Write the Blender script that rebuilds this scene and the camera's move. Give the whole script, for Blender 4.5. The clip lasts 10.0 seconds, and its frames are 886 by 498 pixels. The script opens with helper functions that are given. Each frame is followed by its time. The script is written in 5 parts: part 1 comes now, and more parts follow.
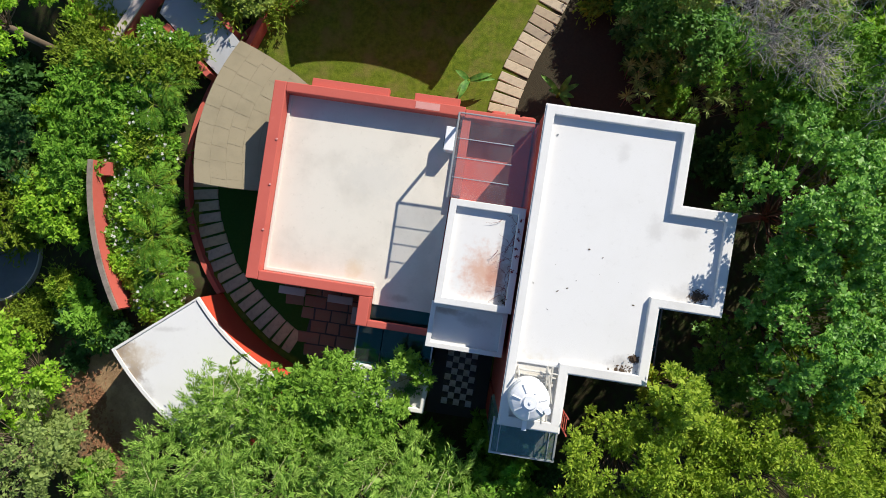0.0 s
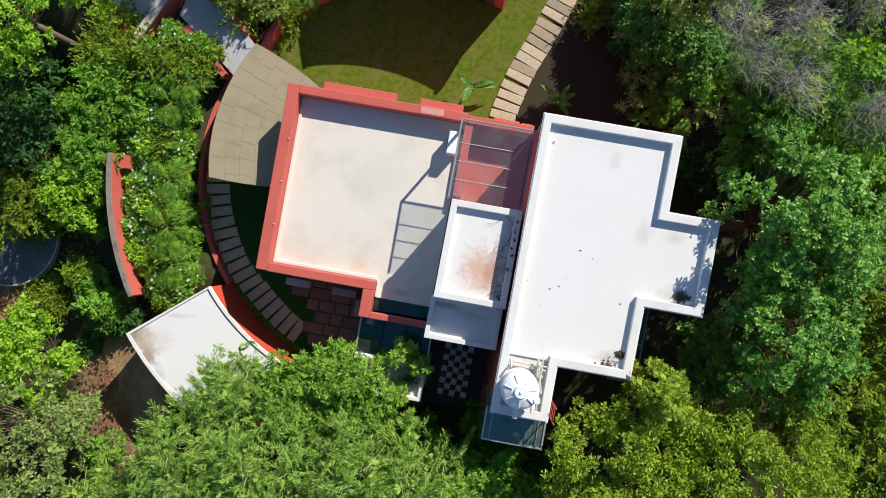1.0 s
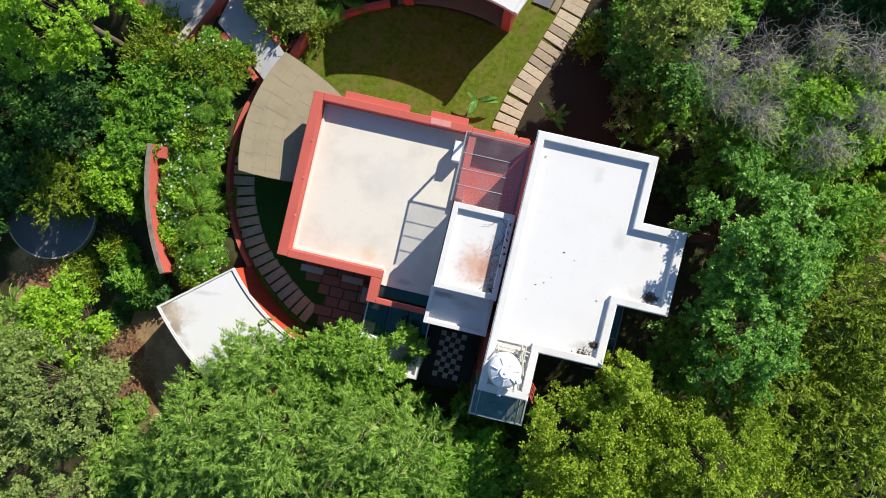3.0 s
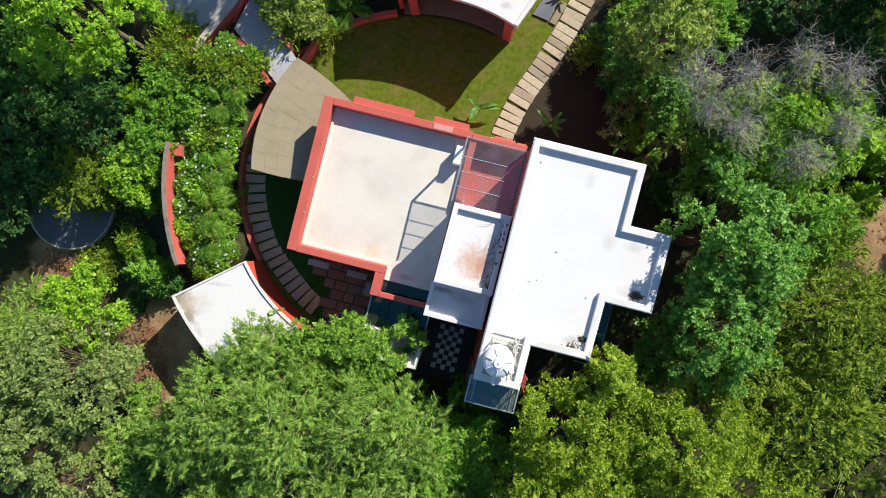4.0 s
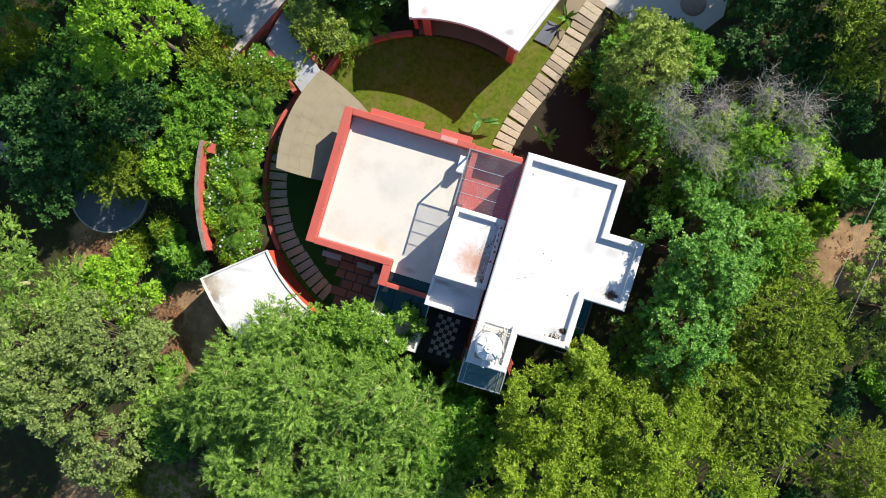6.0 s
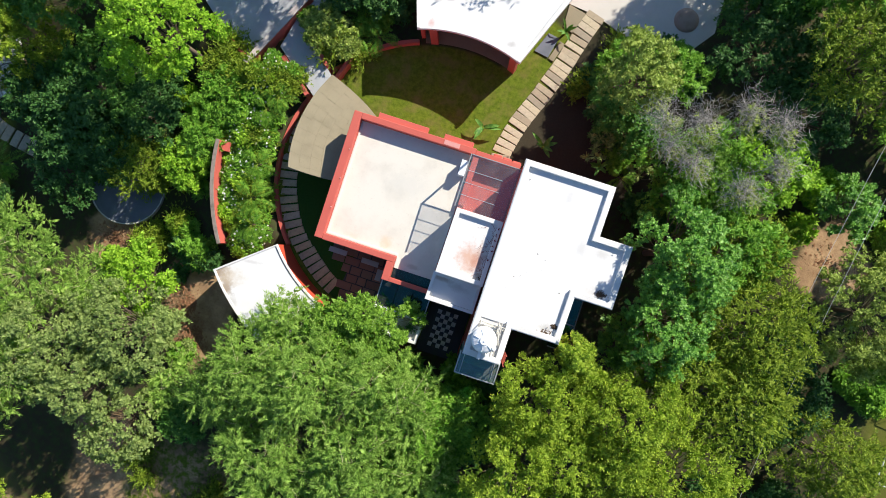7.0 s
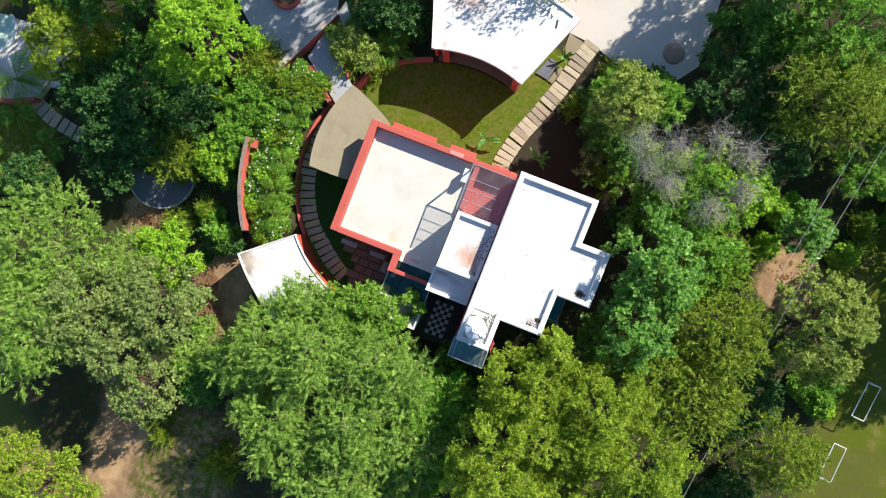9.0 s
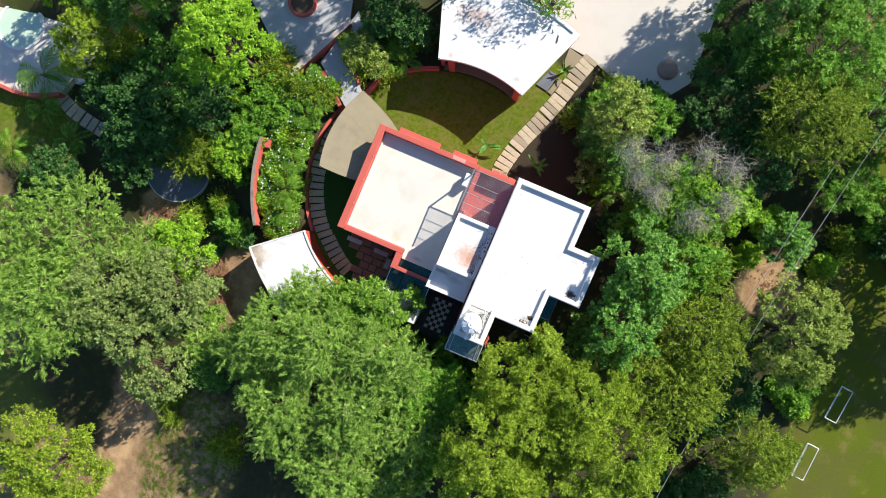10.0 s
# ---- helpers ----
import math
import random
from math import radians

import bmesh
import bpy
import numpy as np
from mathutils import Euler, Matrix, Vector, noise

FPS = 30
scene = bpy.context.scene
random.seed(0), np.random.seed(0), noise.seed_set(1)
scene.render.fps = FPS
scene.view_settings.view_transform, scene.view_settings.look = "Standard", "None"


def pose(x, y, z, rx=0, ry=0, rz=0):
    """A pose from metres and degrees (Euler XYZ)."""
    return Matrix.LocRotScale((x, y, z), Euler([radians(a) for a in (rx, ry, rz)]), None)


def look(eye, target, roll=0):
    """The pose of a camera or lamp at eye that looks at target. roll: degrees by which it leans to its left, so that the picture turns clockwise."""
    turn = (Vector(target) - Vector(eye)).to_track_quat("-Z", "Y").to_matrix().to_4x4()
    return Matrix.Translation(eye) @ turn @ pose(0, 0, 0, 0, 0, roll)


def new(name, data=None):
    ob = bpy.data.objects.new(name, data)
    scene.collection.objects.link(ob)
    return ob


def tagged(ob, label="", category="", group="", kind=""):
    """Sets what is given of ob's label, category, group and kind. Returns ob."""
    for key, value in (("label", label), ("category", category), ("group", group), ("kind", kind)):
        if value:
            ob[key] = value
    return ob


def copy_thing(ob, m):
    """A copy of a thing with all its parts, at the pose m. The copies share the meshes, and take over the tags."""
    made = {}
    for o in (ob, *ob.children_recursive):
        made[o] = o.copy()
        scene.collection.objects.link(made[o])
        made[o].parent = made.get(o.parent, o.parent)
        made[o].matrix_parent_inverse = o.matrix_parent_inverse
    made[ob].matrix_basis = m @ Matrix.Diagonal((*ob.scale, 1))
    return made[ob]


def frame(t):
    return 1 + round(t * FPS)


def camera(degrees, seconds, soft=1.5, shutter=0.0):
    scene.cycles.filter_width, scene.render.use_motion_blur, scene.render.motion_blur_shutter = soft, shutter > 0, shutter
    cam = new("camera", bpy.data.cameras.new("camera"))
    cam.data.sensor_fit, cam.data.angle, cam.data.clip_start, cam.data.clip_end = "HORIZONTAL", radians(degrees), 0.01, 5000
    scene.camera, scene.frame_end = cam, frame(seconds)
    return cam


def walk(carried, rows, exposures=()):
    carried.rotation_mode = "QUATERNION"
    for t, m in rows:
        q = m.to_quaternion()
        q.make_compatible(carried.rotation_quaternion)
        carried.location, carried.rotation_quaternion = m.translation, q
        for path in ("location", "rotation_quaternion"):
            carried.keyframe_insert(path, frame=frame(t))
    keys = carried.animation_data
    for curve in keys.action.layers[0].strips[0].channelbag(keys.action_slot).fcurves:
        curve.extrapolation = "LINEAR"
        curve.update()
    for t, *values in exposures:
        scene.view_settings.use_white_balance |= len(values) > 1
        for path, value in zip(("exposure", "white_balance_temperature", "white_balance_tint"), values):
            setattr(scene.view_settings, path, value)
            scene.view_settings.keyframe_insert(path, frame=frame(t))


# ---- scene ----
cam = camera(70.0, 10.0, soft=0.9)
# seconds, eye x, y, z, turn about x, y, z
PATH = [
    (0, -0.000, -0.000, 25.500, 0.193, 1.986, 0.007),
    (0.5, 0.014, -0.027, 26.099, 0.183, 1.970, 0.760),
    (1, 0.032, -0.055, 26.751, 0.164, 1.971, 1.534),
    (1.5, 0.048, -0.080, 27.432, 0.164, 1.975, 2.355),
    (2, 0.063, -0.099, 28.150, 0.134, 1.963, 3.171),
    (2.5, 0.082, -0.124, 28.890, 0.132, 1.969, 3.887),
    (4, 0.161, -0.214, 31.254, 0.097, 1.968, 5.589),
    (4.5, 0.190, -0.231, 32.099, 0.091, 1.974, 6.151),
    (5, 0.212, -0.243, 32.958, 0.082, 1.982, 6.759),
    (5.5, 0.229, -0.259, 33.830, 0.098, 1.989, 7.413),
    (7, 0.286, -0.330, 36.633, 0.092, 1.981, 9.501),
    (7.5, 0.309, -0.350, 37.615, 0.081, 1.976, 10.252),
    (8, 0.336, -0.364, 38.628, 0.079, 1.973, 11.049),
    (8.5, 0.372, -0.375, 39.632, 0.068, 1.978, 11.866),
    (9, 0.405, -0.379, 40.699, 0.074, 1.980, 12.693),
    (9.5, 0.429, -0.374, 41.821, 0.086, 1.975, 13.547),
    (10, 0.450, -0.366, 42.924, 0.077, 1.967, 14.414),
]
walk(cam, [(t, pose(x, y, z, a, b, c)) for t, x, y, z, a, b, c in PATH],
     [(0.0, 0.31), (2.5, 0.4), (5.0, 0.55), (7.5, 0.65), (10.0, 0.72)])

# ---- light ----
SUN_EL, SUN_AZ = 32.5, 50.3          # degrees; azimuth from +x towards +y
world = bpy.data.worlds.new("world")
scene.world = world
world.use_nodes = True
wn = world.node_tree
wn.nodes.clear()
sky = wn.nodes.new("ShaderNodeTexSky")
sky.sky_type, sky.sun_disc = "NISHITA", False
sky.sun_elevation, sky.sun_rotation = radians(SUN_EL), radians(90 - SUN_AZ)
sky.air_density, sky.dust_density, sky.ozone_density = 1.0, 0.3, 5.0
bg = wn.nodes.new("ShaderNodeBackground")
bg.inputs["Strength"].default_value = 0.093
out = wn.nodes.new("ShaderNodeOutputWorld")
wn.links.new(sky.outputs[0], bg.inputs[0])
wn.links.new(bg.outputs[0], out.inputs[0])
sun = new("sun", bpy.data.lights.new("sun", "SUN"))
sun.data.energy, sun.data.angle, sun.data.color = 4.85, radians(0.55), (1.0, 0.94, 0.83)
sun.matrix_world = look((math.cos(radians(SUN_AZ)) * math.cos(radians(SUN_EL)) * 80, math.sin(radians(SUN_AZ)) * math.cos(radians(SUN_EL)) * 80, math.sin(radians(SUN_EL)) * 80), (0, 0, 0))

# ---- materials ----


class Mat:
    """A small node-graph writer."""

    def __init__(self, name):
        self.m = bpy.data.materials.new(name)
        self.m.use_nodes = True
        self.t = self.m.node_tree
        self.t.nodes.clear()
        self.out = self.n("ShaderNodeOutputMaterial")
        self.co = self.n("ShaderNodeTexCoord").outputs["Object"]

    def n(self, kind):
        return self.t.nodes.new(kind)

    def link(self, a, b):
        self.t.links.new(a, b)

    def put(self, socket, v):
        if isinstance(v, bpy.types.NodeSocket):
            self.link(v, socket)
        elif isinstance(v, tuple) and len(v) == 3 and socket.type == "RGBA":
            socket.default_value = (*v, 1)
        else:
            socket.default_value = v

    def noise(self, scale, detail=4.0, rough=0.55, co=None, distort=0.0):
        k = self.n("ShaderNodeTexNoise")
        self.link(co or self.co, k.inputs["Vector"])
        k.inputs["Scale"].default_value, k.inputs["Detail"].default_value = scale, detail
        k.inputs["Roughness"].default_value, k.inputs["Distortion"].default_value = rough, distort
        return k.outputs["Fac"]

    def ramp(self, fac, lo, hi):
        k = self.n("ShaderNodeMapRange")
        k.interpolation_type = "SMOOTHSTEP"
        self.put(k.inputs["Value"], fac)
        k.inputs["From Min"].default_value, k.inputs["From Max"].default_value = lo, hi
        return k.outputs["Result"]

    def mix(self, fac, a, b, blend="MIX"):
        k = self.n("ShaderNodeMix")
        k.data_type, k.blend_type = "RGBA", blend
        self.put(k.inputs[0], fac)
        self.put(k.inputs[6], a)
        self.put(k.inputs[7], b)
        return k.outputs[2]

    def math(self, op, a, b=0.0):
        k = self.n("ShaderNodeMath")
        k.operation = op
        self.put(k.inputs[0], a)
        self.put(k.inputs[1], b)
        return k.outputs[0]

    def sep(self, co=None):
        k = self.n("ShaderNodeSeparateXYZ")
        self.link(co or self.co, k.inputs[0])
        return k.outputs

    def bump(self, height, strength, dist=0.02):
        k = self.n("ShaderNodeBump")
        self.link(height, k.inputs["Height"])
        k.inputs["Strength"].default_value, k.inputs["Distance"].default_value = strength, dist
        return k.outputs[0]

    def surface(self, color, rough=0.8, metal=0.0, normal=None, spec=0.4):
        p = self.n("ShaderNodeBsdfPrincipled")
        self.put(p.inputs["Base Color"], color)
        self.put(p.inputs["Roughness"], rough)
        p.inputs["Metallic"].default_value = metal
        p.inputs["Specular IOR Level"].default_value = spec
        if normal is not None:
            self.link(normal, p.inputs["Normal"])
        self.link(p.outputs[0], self.out.inputs[0])
        return p


def plaster(name, base, stain, fleck, amount=0.5, rough=0.85, scale=1.0):
    """Painted or limewashed masonry: broad blotches, streaks and fine grain."""
    k = Mat(name)
    blot = k.ramp(k.noise(0.55 * scale, 5, 0.6), 0.42, 0.75)
    c = k.mix(k.math("MULTIPLY", blot, amount), base, stain)
    fine = k.ramp(k.noise(6 * scale, 6, 0.7), 0.55, 0.8)
    c = k.mix(k.math("MULTIPLY", fine, amount * 0.6), c, fleck)
    k.surface(c, rough, normal=k.bump(k.noise(40, 3), 0.25, 0.01))
    return k.m


M = {}
M["white_roof"] = plaster("white_roof_paint", (0.75, 0.75, 0.745), (0.66, 0.655, 0.64), (0.55, 0.53, 0.5), 0.4)
M["white_wall"] = plaster("white_wall_paint", (0.74, 0.73, 0.705), (0.62, 0.6, 0.57), (0.4, 0.37, 0.33), 0.6, scale=1.6)
M["cream_roof"] = plaster("cream_roof_screed", (0.66, 0.635, 0.575), (0.585, 0.55, 0.49), (0.5, 0.46, 0.38), 0.6)
M["red"] = plaster("red_paint", (0.55, 0.115, 0.085), (0.47, 0.09, 0.068), (0.58, 0.2, 0.16), 0.55, 0.75)
M["red_bright"] = plaster("orange_red_paint", (0.6, 0.075, 0.035), (0.5, 0.06, 0.03), (0.6, 0.12, 0.08), 0.4, 0.7)
M["red_faded"] = plaster("faded_red_paint", (0.64, 0.3, 0.27), (0.6, 0.2, 0.17), (0.7, 0.45, 0.42), 0.7, 0.8, 3.0)
M["coping"] = plaster("weathered_coping", (0.26, 0.215, 0.18), (0.13, 0.11, 0.09), (0.42, 0.24, 0.2), 1.0, 0.9, 4.0)


def stained(name, base, blot, fleck, amount, stains):
    """Painted roof with stains of their own shape: (x, y, radius across, radius along, colour, strength)."""
    k = Mat(name)
    c = k.mix(k.math("MULTIPLY", k.ramp(k.noise(0.55, 5, 0.6), 0.42, 0.75), amount), base, blot)
    c = k.mix(k.math("MULTIPLY", k.ramp(k.noise(6, 6, 0.7), 0.55, 0.8), amount * 0.6), c, fleck)
    x, y, z = k.sep()
    rag = k.noise(3.2, 6, 0.7)
    for sx, sy, rx, ry, col, amt in stains:
        dx, dy = k.math("DIVIDE", k.math("SUBTRACT", x, sx), rx), k.math("DIVIDE", k.math("SUBTRACT", y, sy), ry)
        d = k.math("SQRT", k.math("ADD", k.math("MULTIPLY", dx, dx), k.math("MULTIPLY", dy, dy)))
        d = k.math("ADD", d, k.math("MULTIPLY", k.math("SUBTRACT", rag, 0.5), 1.9))
        c = k.mix(k.math("MULTIPLY", k.ramp(d, 1.2, 0.1), amt), c, col)
    k.surface(c, 0.85, normal=k.bump(k.noise(40, 3), 0.25, 0.01))
    return k.m


WHITE, OFF, SPECK = (0.745, 0.735, 0.72), (0.68, 0.665, 0.635), (0.5, 0.48, 0.45)
GREY, BROWN, ORANGE = (0.4, 0.38, 0.36), (0.27, 0.19, 0.12), (0.6, 0.33, 0.22)
M["roof_main"] = stained("white_main_roof", WHITE, OFF, SPECK, 0.4, [(5.15, -2.7, 0.55, 0.35, GREY, 0.6), (6.7, -0.35, 0.5, 0.4, GREY, 0.45), (5.6, 1.5, 0.35, 0.5, GREY, 0.3), (6.6, 1.55, 0.4, 0.25, GREY, 0.35), (4.3, 3.6, 0.25, 0.4, GREY, 0.25), (2.6, -3.5, 0.9, 0.9, (0.6, 0.55, 0.45), 0.6), (1.98, -2.45, 0.08, 0.22, ORANGE, 0.8)])
M["roof_stair"] = stained("white_stained_roof", WHITE, OFF, SPECK, 0.5, [(0.75, -0.6, 0.95, 0.95, ORANGE, 0.8), (1.1, -0.7, 0.4, 0.6, (0.5, 0.22, 0.15), 0.7), (1.3, 0.2, 0.35, 1.3, GREY, 0.5), (1.35, -1.3, 0.3, 0.25, BROWN, 0.7)])
M["roof_low"] = stained("white_low_roof", WHITE, OFF, SPECK, 0.6, [(-0.3, -2.0, 0.5, 0.15, BROWN, 0.6), (0.6, -2.2, 0.6, 0.25, GREY, 0.5)])
M["roof_annex"] = stained("white_annex_roof", WHITE, OFF, SPECK, 0.4, [(-12.8, -3.8, 0.6, 0.75, BROWN, 0.95), (-12.35, -4.5, 0.5, 0.7, BROWN, 0.85), (-11.9, -5.3, 0.35, 0.6, GREY, 0.6), (-12.2, -3.9, 0.9, 0.6, (0.55, 0.45, 0.33), 0.6), (-11.2, -2.9, 0.8, 0.12, GREY, 0.4)])
M["roof_small"] = stained("dirty_small_roof", WHITE, OFF, SPECK, 0.6, [(-1.3, -5.1, 0.8, 0.7, (0.33, 0.28, 0.22), 0.9), (-1.2, -4.7, 0.8, 0.2, BROWN, 0.8)])
M["roof_pav"] = stained("white_pavilion_roof", WHITE, OFF, SPECK, 0.4, [(-2.6, 14.2, 1.6, 0.7, (0.45, 0.25, 0.2), 0.6), (-1.4, 13.6, 1.8, 0.9, GREY, 0.35), (0.95, 10.9, 0.3, 0.2, GREY, 0.6), (-3.5, 11.4, 0.2, 0.3, (0.6, 0.3, 0.25), 0.6)])
M["roof_red"] = stained("cream_screed_roof", (0.71, 0.67, 0.59), (0.58, 0.545, 0.475), (0.5, 0.46, 0.385), 0.9, [(-3.75, -1.2, 0.4, 0.4, (0.6, 0.47, 0.28), 0.5), (-5.6, -1.4, 0.5, 0.2, (0.6, 0.52, 0.4), 0.3), (-2.0, -2.0, 0.5, 0.15, BROWN, 0.4), (-3.5, 2.0, 1.5, 1.0, (0.6, 0.58, 0.53), 0.5)])
M["slab"] = plaster("sandstone_slab", (0.295, 0.25, 0.165), (0.24, 0.205, 0.135), (0.17, 0.14, 0.085), 0.9, 0.85, 1.5)
M["joint"] = plaster("dark_mortar", (0.26, 0.21, 0.135), (0.19, 0.155, 0.1), (0.12, 0.1, 0.07), 0.6)
M["concrete"] = plaster("pale_concrete", (0.62, 0.58, 0.52), (0.54, 0.5, 0.44), (0.44, 0.4, 0.35), 0.6, 0.9)
M["paving"] = plaster("grey_paving", (0.45, 0.455, 0.465), (0.36, 0.365, 0.37), (0.34, 0.34, 0.33), 0.7, 0.85)
M["dark_floor"] = plaster("dark_stone_floor", (0.05, 0.055, 0.06), (0.035, 0.035, 0.04), (0.09, 0.09, 0.09), 0.6, 0.6)
M["pit_soil"] = plaster("brown_pit_soil", (0.38, 0.28, 0.22), (0.3, 0.21, 0.16), (0.4, 0.32, 0.26), 0.9, 0.95, 4.0)
DRIVE_PIT = (10.6, 14.7)
M["mint"] = plaster("pale_mint_paint", (0.5, 0.66, 0.52), (0.6, 0.68, 0.56), (0.5, 0.42, 0.35), 0.7, 0.5, 1.2)
M["coping_pale"] = plaster("pale_coping", (0.52, 0.44, 0.4), (0.34, 0.28, 0.25), (0.5, 0.25, 0.2), 0.8, 0.9, 4.0)
M["slate"] = plaster("blue_slate", (0.15, 0.17, 0.21), (0.1, 0.115, 0.14), (0.22, 0.23, 0.25), 0.7, 0.6, 2.0)
M["bench"] = plaster("bluish_stone", (0.4, 0.43, 0.46), (0.3, 0.32, 0.34), (0.22, 0.23, 0.24), 0.6, 0.7, 2.0)


def tint_stone(name, cols, rough=0.85):
    k = Mat(name)
    info = k.n("ShaderNodeObjectInfo")
    cr = k.n("ShaderNodeValToRGB")
    k.link(info.outputs["Random"], cr.inputs[0])
    e = cr.color_ramp.elements
    e[0].color, e[1].color = (*cols[0], 1), (*cols[-1], 1)
    for i, c in enumerate(cols[1:-1]):
        x = e.new((i + 1) / (len(cols) - 1))
        x.color = (*c, 1)
    c = k.mix(k.math("MULTIPLY", k.ramp(k.noise(5, 5, 0.65), 0.4, 0.8), 0.5), cr.outputs[0], (0.2, 0.17, 0.14))
    k.surface(c, rough, normal=k.bump(k.noise(18, 4), 0.4, 0.015))
    return k.m


M["step_stone"] = tint_stone("step_stone", [(0.52, 0.43, 0.28), (0.56, 0.48, 0.35), (0.4, 0.32, 0.22), (0.33, 0.28, 0.21)])
M["arc_stone"] = tint_stone("arc_stone", [(0.5, 0.42, 0.29), (0.47, 0.43, 0.33), (0.56, 0.44, 0.27), (0.45, 0.43, 0.37)])
M["paver"] = tint_stone("red_sandstone_paver", [(0.24, 0.125, 0.095), (0.28, 0.16, 0.12), (0.2, 0.115, 0.09), (0.25, 0.18, 0.14)])
M["tile_white"] = tint_stone("white_marble_tile", [(0.82, 0.82, 0.8), (0.68, 0.69, 0.69)], 0.4)
M["tile_black"] = tint_stone("black_stone_tile", [(0.02, 0.02, 0.025), (0.03, 0.03, 0.035)], 0.3)


def plain(name, col, rough=0.5, metal=0.0, wear=0.25, spec=0.5):
    k = Mat(name)
    n = k.ramp(k.noise(9, 5, 0.65), 0.45, 0.8)
    c = k.mix(k.math("MULTIPLY", n, wear), col, tuple(x * 0.55 for x in col))
    k.surface(c, rough, metal, k.bump(k.noise(60, 2), 0.08, 0.005), spec)
    return k.m


M["steel"] = plain("grey_painted_steel", (0.3, 0.32, 0.33), 0.5, 0.2)
M["steel_light"] = plain("galvanised_steel", (0.55, 0.57, 0.58), 0.4, 0.6)
M["tank"] = plain("white_plastic", (0.82, 0.83, 0.85), 0.45, 0.0, 0.12)
M["pvc"] = plain("aged_pvc", (0.55, 0.53, 0.48), 0.6, 0.0, 0.5)
M["red_pipe"] = plain("red_painted_pipe", (0.55, 0.12, 0.08), 0.5)
M["goal"] = plain("white_goal_paint", (0.8, 0.8, 0.8), 0.45)
M["dark_metal"] = plain("dark_metal", (0.06, 0.065, 0.07), 0.5, 0.4)
M["wire"] = plain("aluminium_wire", (0.5, 0.5, 0.49), 0.5, 0.3)
M["pole"] = plain("pole_concrete", (0.4, 0.39, 0.37), 0.9)
M["bark"] = plain("brown_bark", (0.16, 0.12, 0.085), 0.95, 0, 0.6, 0.2)
M["bark_grey"] = plain("grey_dead_wood", (0.37, 0.34, 0.3), 0.95, 0, 0.4, 0.2)
M["bark_pale"] = plain("pale_twig", (0.4, 0.38, 0.2), 0.9, 0, 0.4, 0.2)
M["vine"] = plain("dry_red_vine", (0.2, 0.035, 0.04), 0.9, 0, 0.4, 0.2)
M["debris"] = plain("dry_leaf_litter", (0.11, 0.075, 0.05), 0.95, 0, 0.6, 0.2)
M["litter"] = plain("russet_leaf_litter", (0.26, 0.13, 0.07), 0.95, 0, 0.6, 0.2)
M["net"] = plain("dark_gutter_seal", (0.12, 0.13, 0.16), 0.7)


def glass(name, tint, mirror=0.25, dusty=0.16, sheen=(0.75, 0.85, 0.9)):
    k = Mat(name)
    tr = k.n("ShaderNodeBsdfTransparent")
    k.put(tr.inputs[0], tint)
    gl = k.n("ShaderNodeBsdfGlossy")
    k.put(gl.inputs[0], sheen)
    gl.inputs["Roughness"].default_value = 0.06
    df = k.n("ShaderNodeBsdfDiffuse")
    k.put(df.inputs[0], (0.45, 0.45, 0.43))
    a = k.n("ShaderNodeMixShader")
    dust = k.ramp(k.noise(1.3, 5, 0.6), 0.35, 0.8)
    k.link(k.math("ADD", k.math("MULTIPLY", dust, dusty), dusty * 0.5), a.inputs[0])
    k.link(tr.outputs[0], a.inputs[1])
    k.link(df.outputs[0], a.inputs[2])
    b = k.n("ShaderNodeMixShader")
    b.inputs[0].default_value = mirror
    k.link(a.outputs[0], b.inputs[1])
    k.link(gl.outputs[0], b.inputs[2])
    k.link(b.outputs[0], k.out.inputs[0])
    return k.m


M["glass_link"] = glass("dusty_roof_glass", (0.94, 0.95, 0.97), 0.08, 0.09)
M["glass_teal"] = glass("teal_tinted_glass", (0.1, 0.4, 0.4), 0.12, 0.07, (0.1, 0.55, 0.5))
M["glass_bay"] = glass("pale_teal_glass", (0.5, 0.74, 0.72), 0.15, 0.2, (0.4, 0.9, 0.8))


def leaf(name, dark, light, rough=0.5, translucent=0.3, spec=0.35, patch=None):
    k = Mat(name)
    geo = k.n("ShaderNodeNewGeometry")
    r = geo.outputs["Random Per Island"]
    # tuft-sized tone contrast in the colour, mimicking sunlit tufts and dark gaps
    tuft = k.ramp(k.noise(4.2, 2, 0.5), 0.38, 0.62)
    c = k.mix(k.math("ADD", k.math("MULTIPLY", r, 0.3), k.math("MULTIPLY", tuft, 0.7)), dark, light)
    clump = k.ramp(k.noise(0.9, 3, 0.6), 0.35, 0.7)
    c = k.mix(k.math("MULTIPLY", clump, 0.35), c, patch or tuple(0.5 * (a + b) * 1.25 for a, b in zip(dark, light)))
    p = k.n("ShaderNodeBsdfPrincipled")
    k.put(p.inputs["Base Color"], c)
    p.inputs["Roughness"].default_value = rough
    p.inputs["Specular IOR Level"].default_value = spec
    t = k.n("ShaderNodeBsdfTranslucent")
    k.put(t.inputs[0], k.mix(1.0, c, (0.9, 1.0, 0.5), "MULTIPLY"))
    m = k.n("ShaderNodeMixShader")
    m.inputs[0].default_value = translucent
    k.link(p.outputs[0], m.inputs[1])
    k.link(t.outputs[0], m.inputs[2])
    k.link(m.outputs[0], k.out.inputs[0])
    return k.m


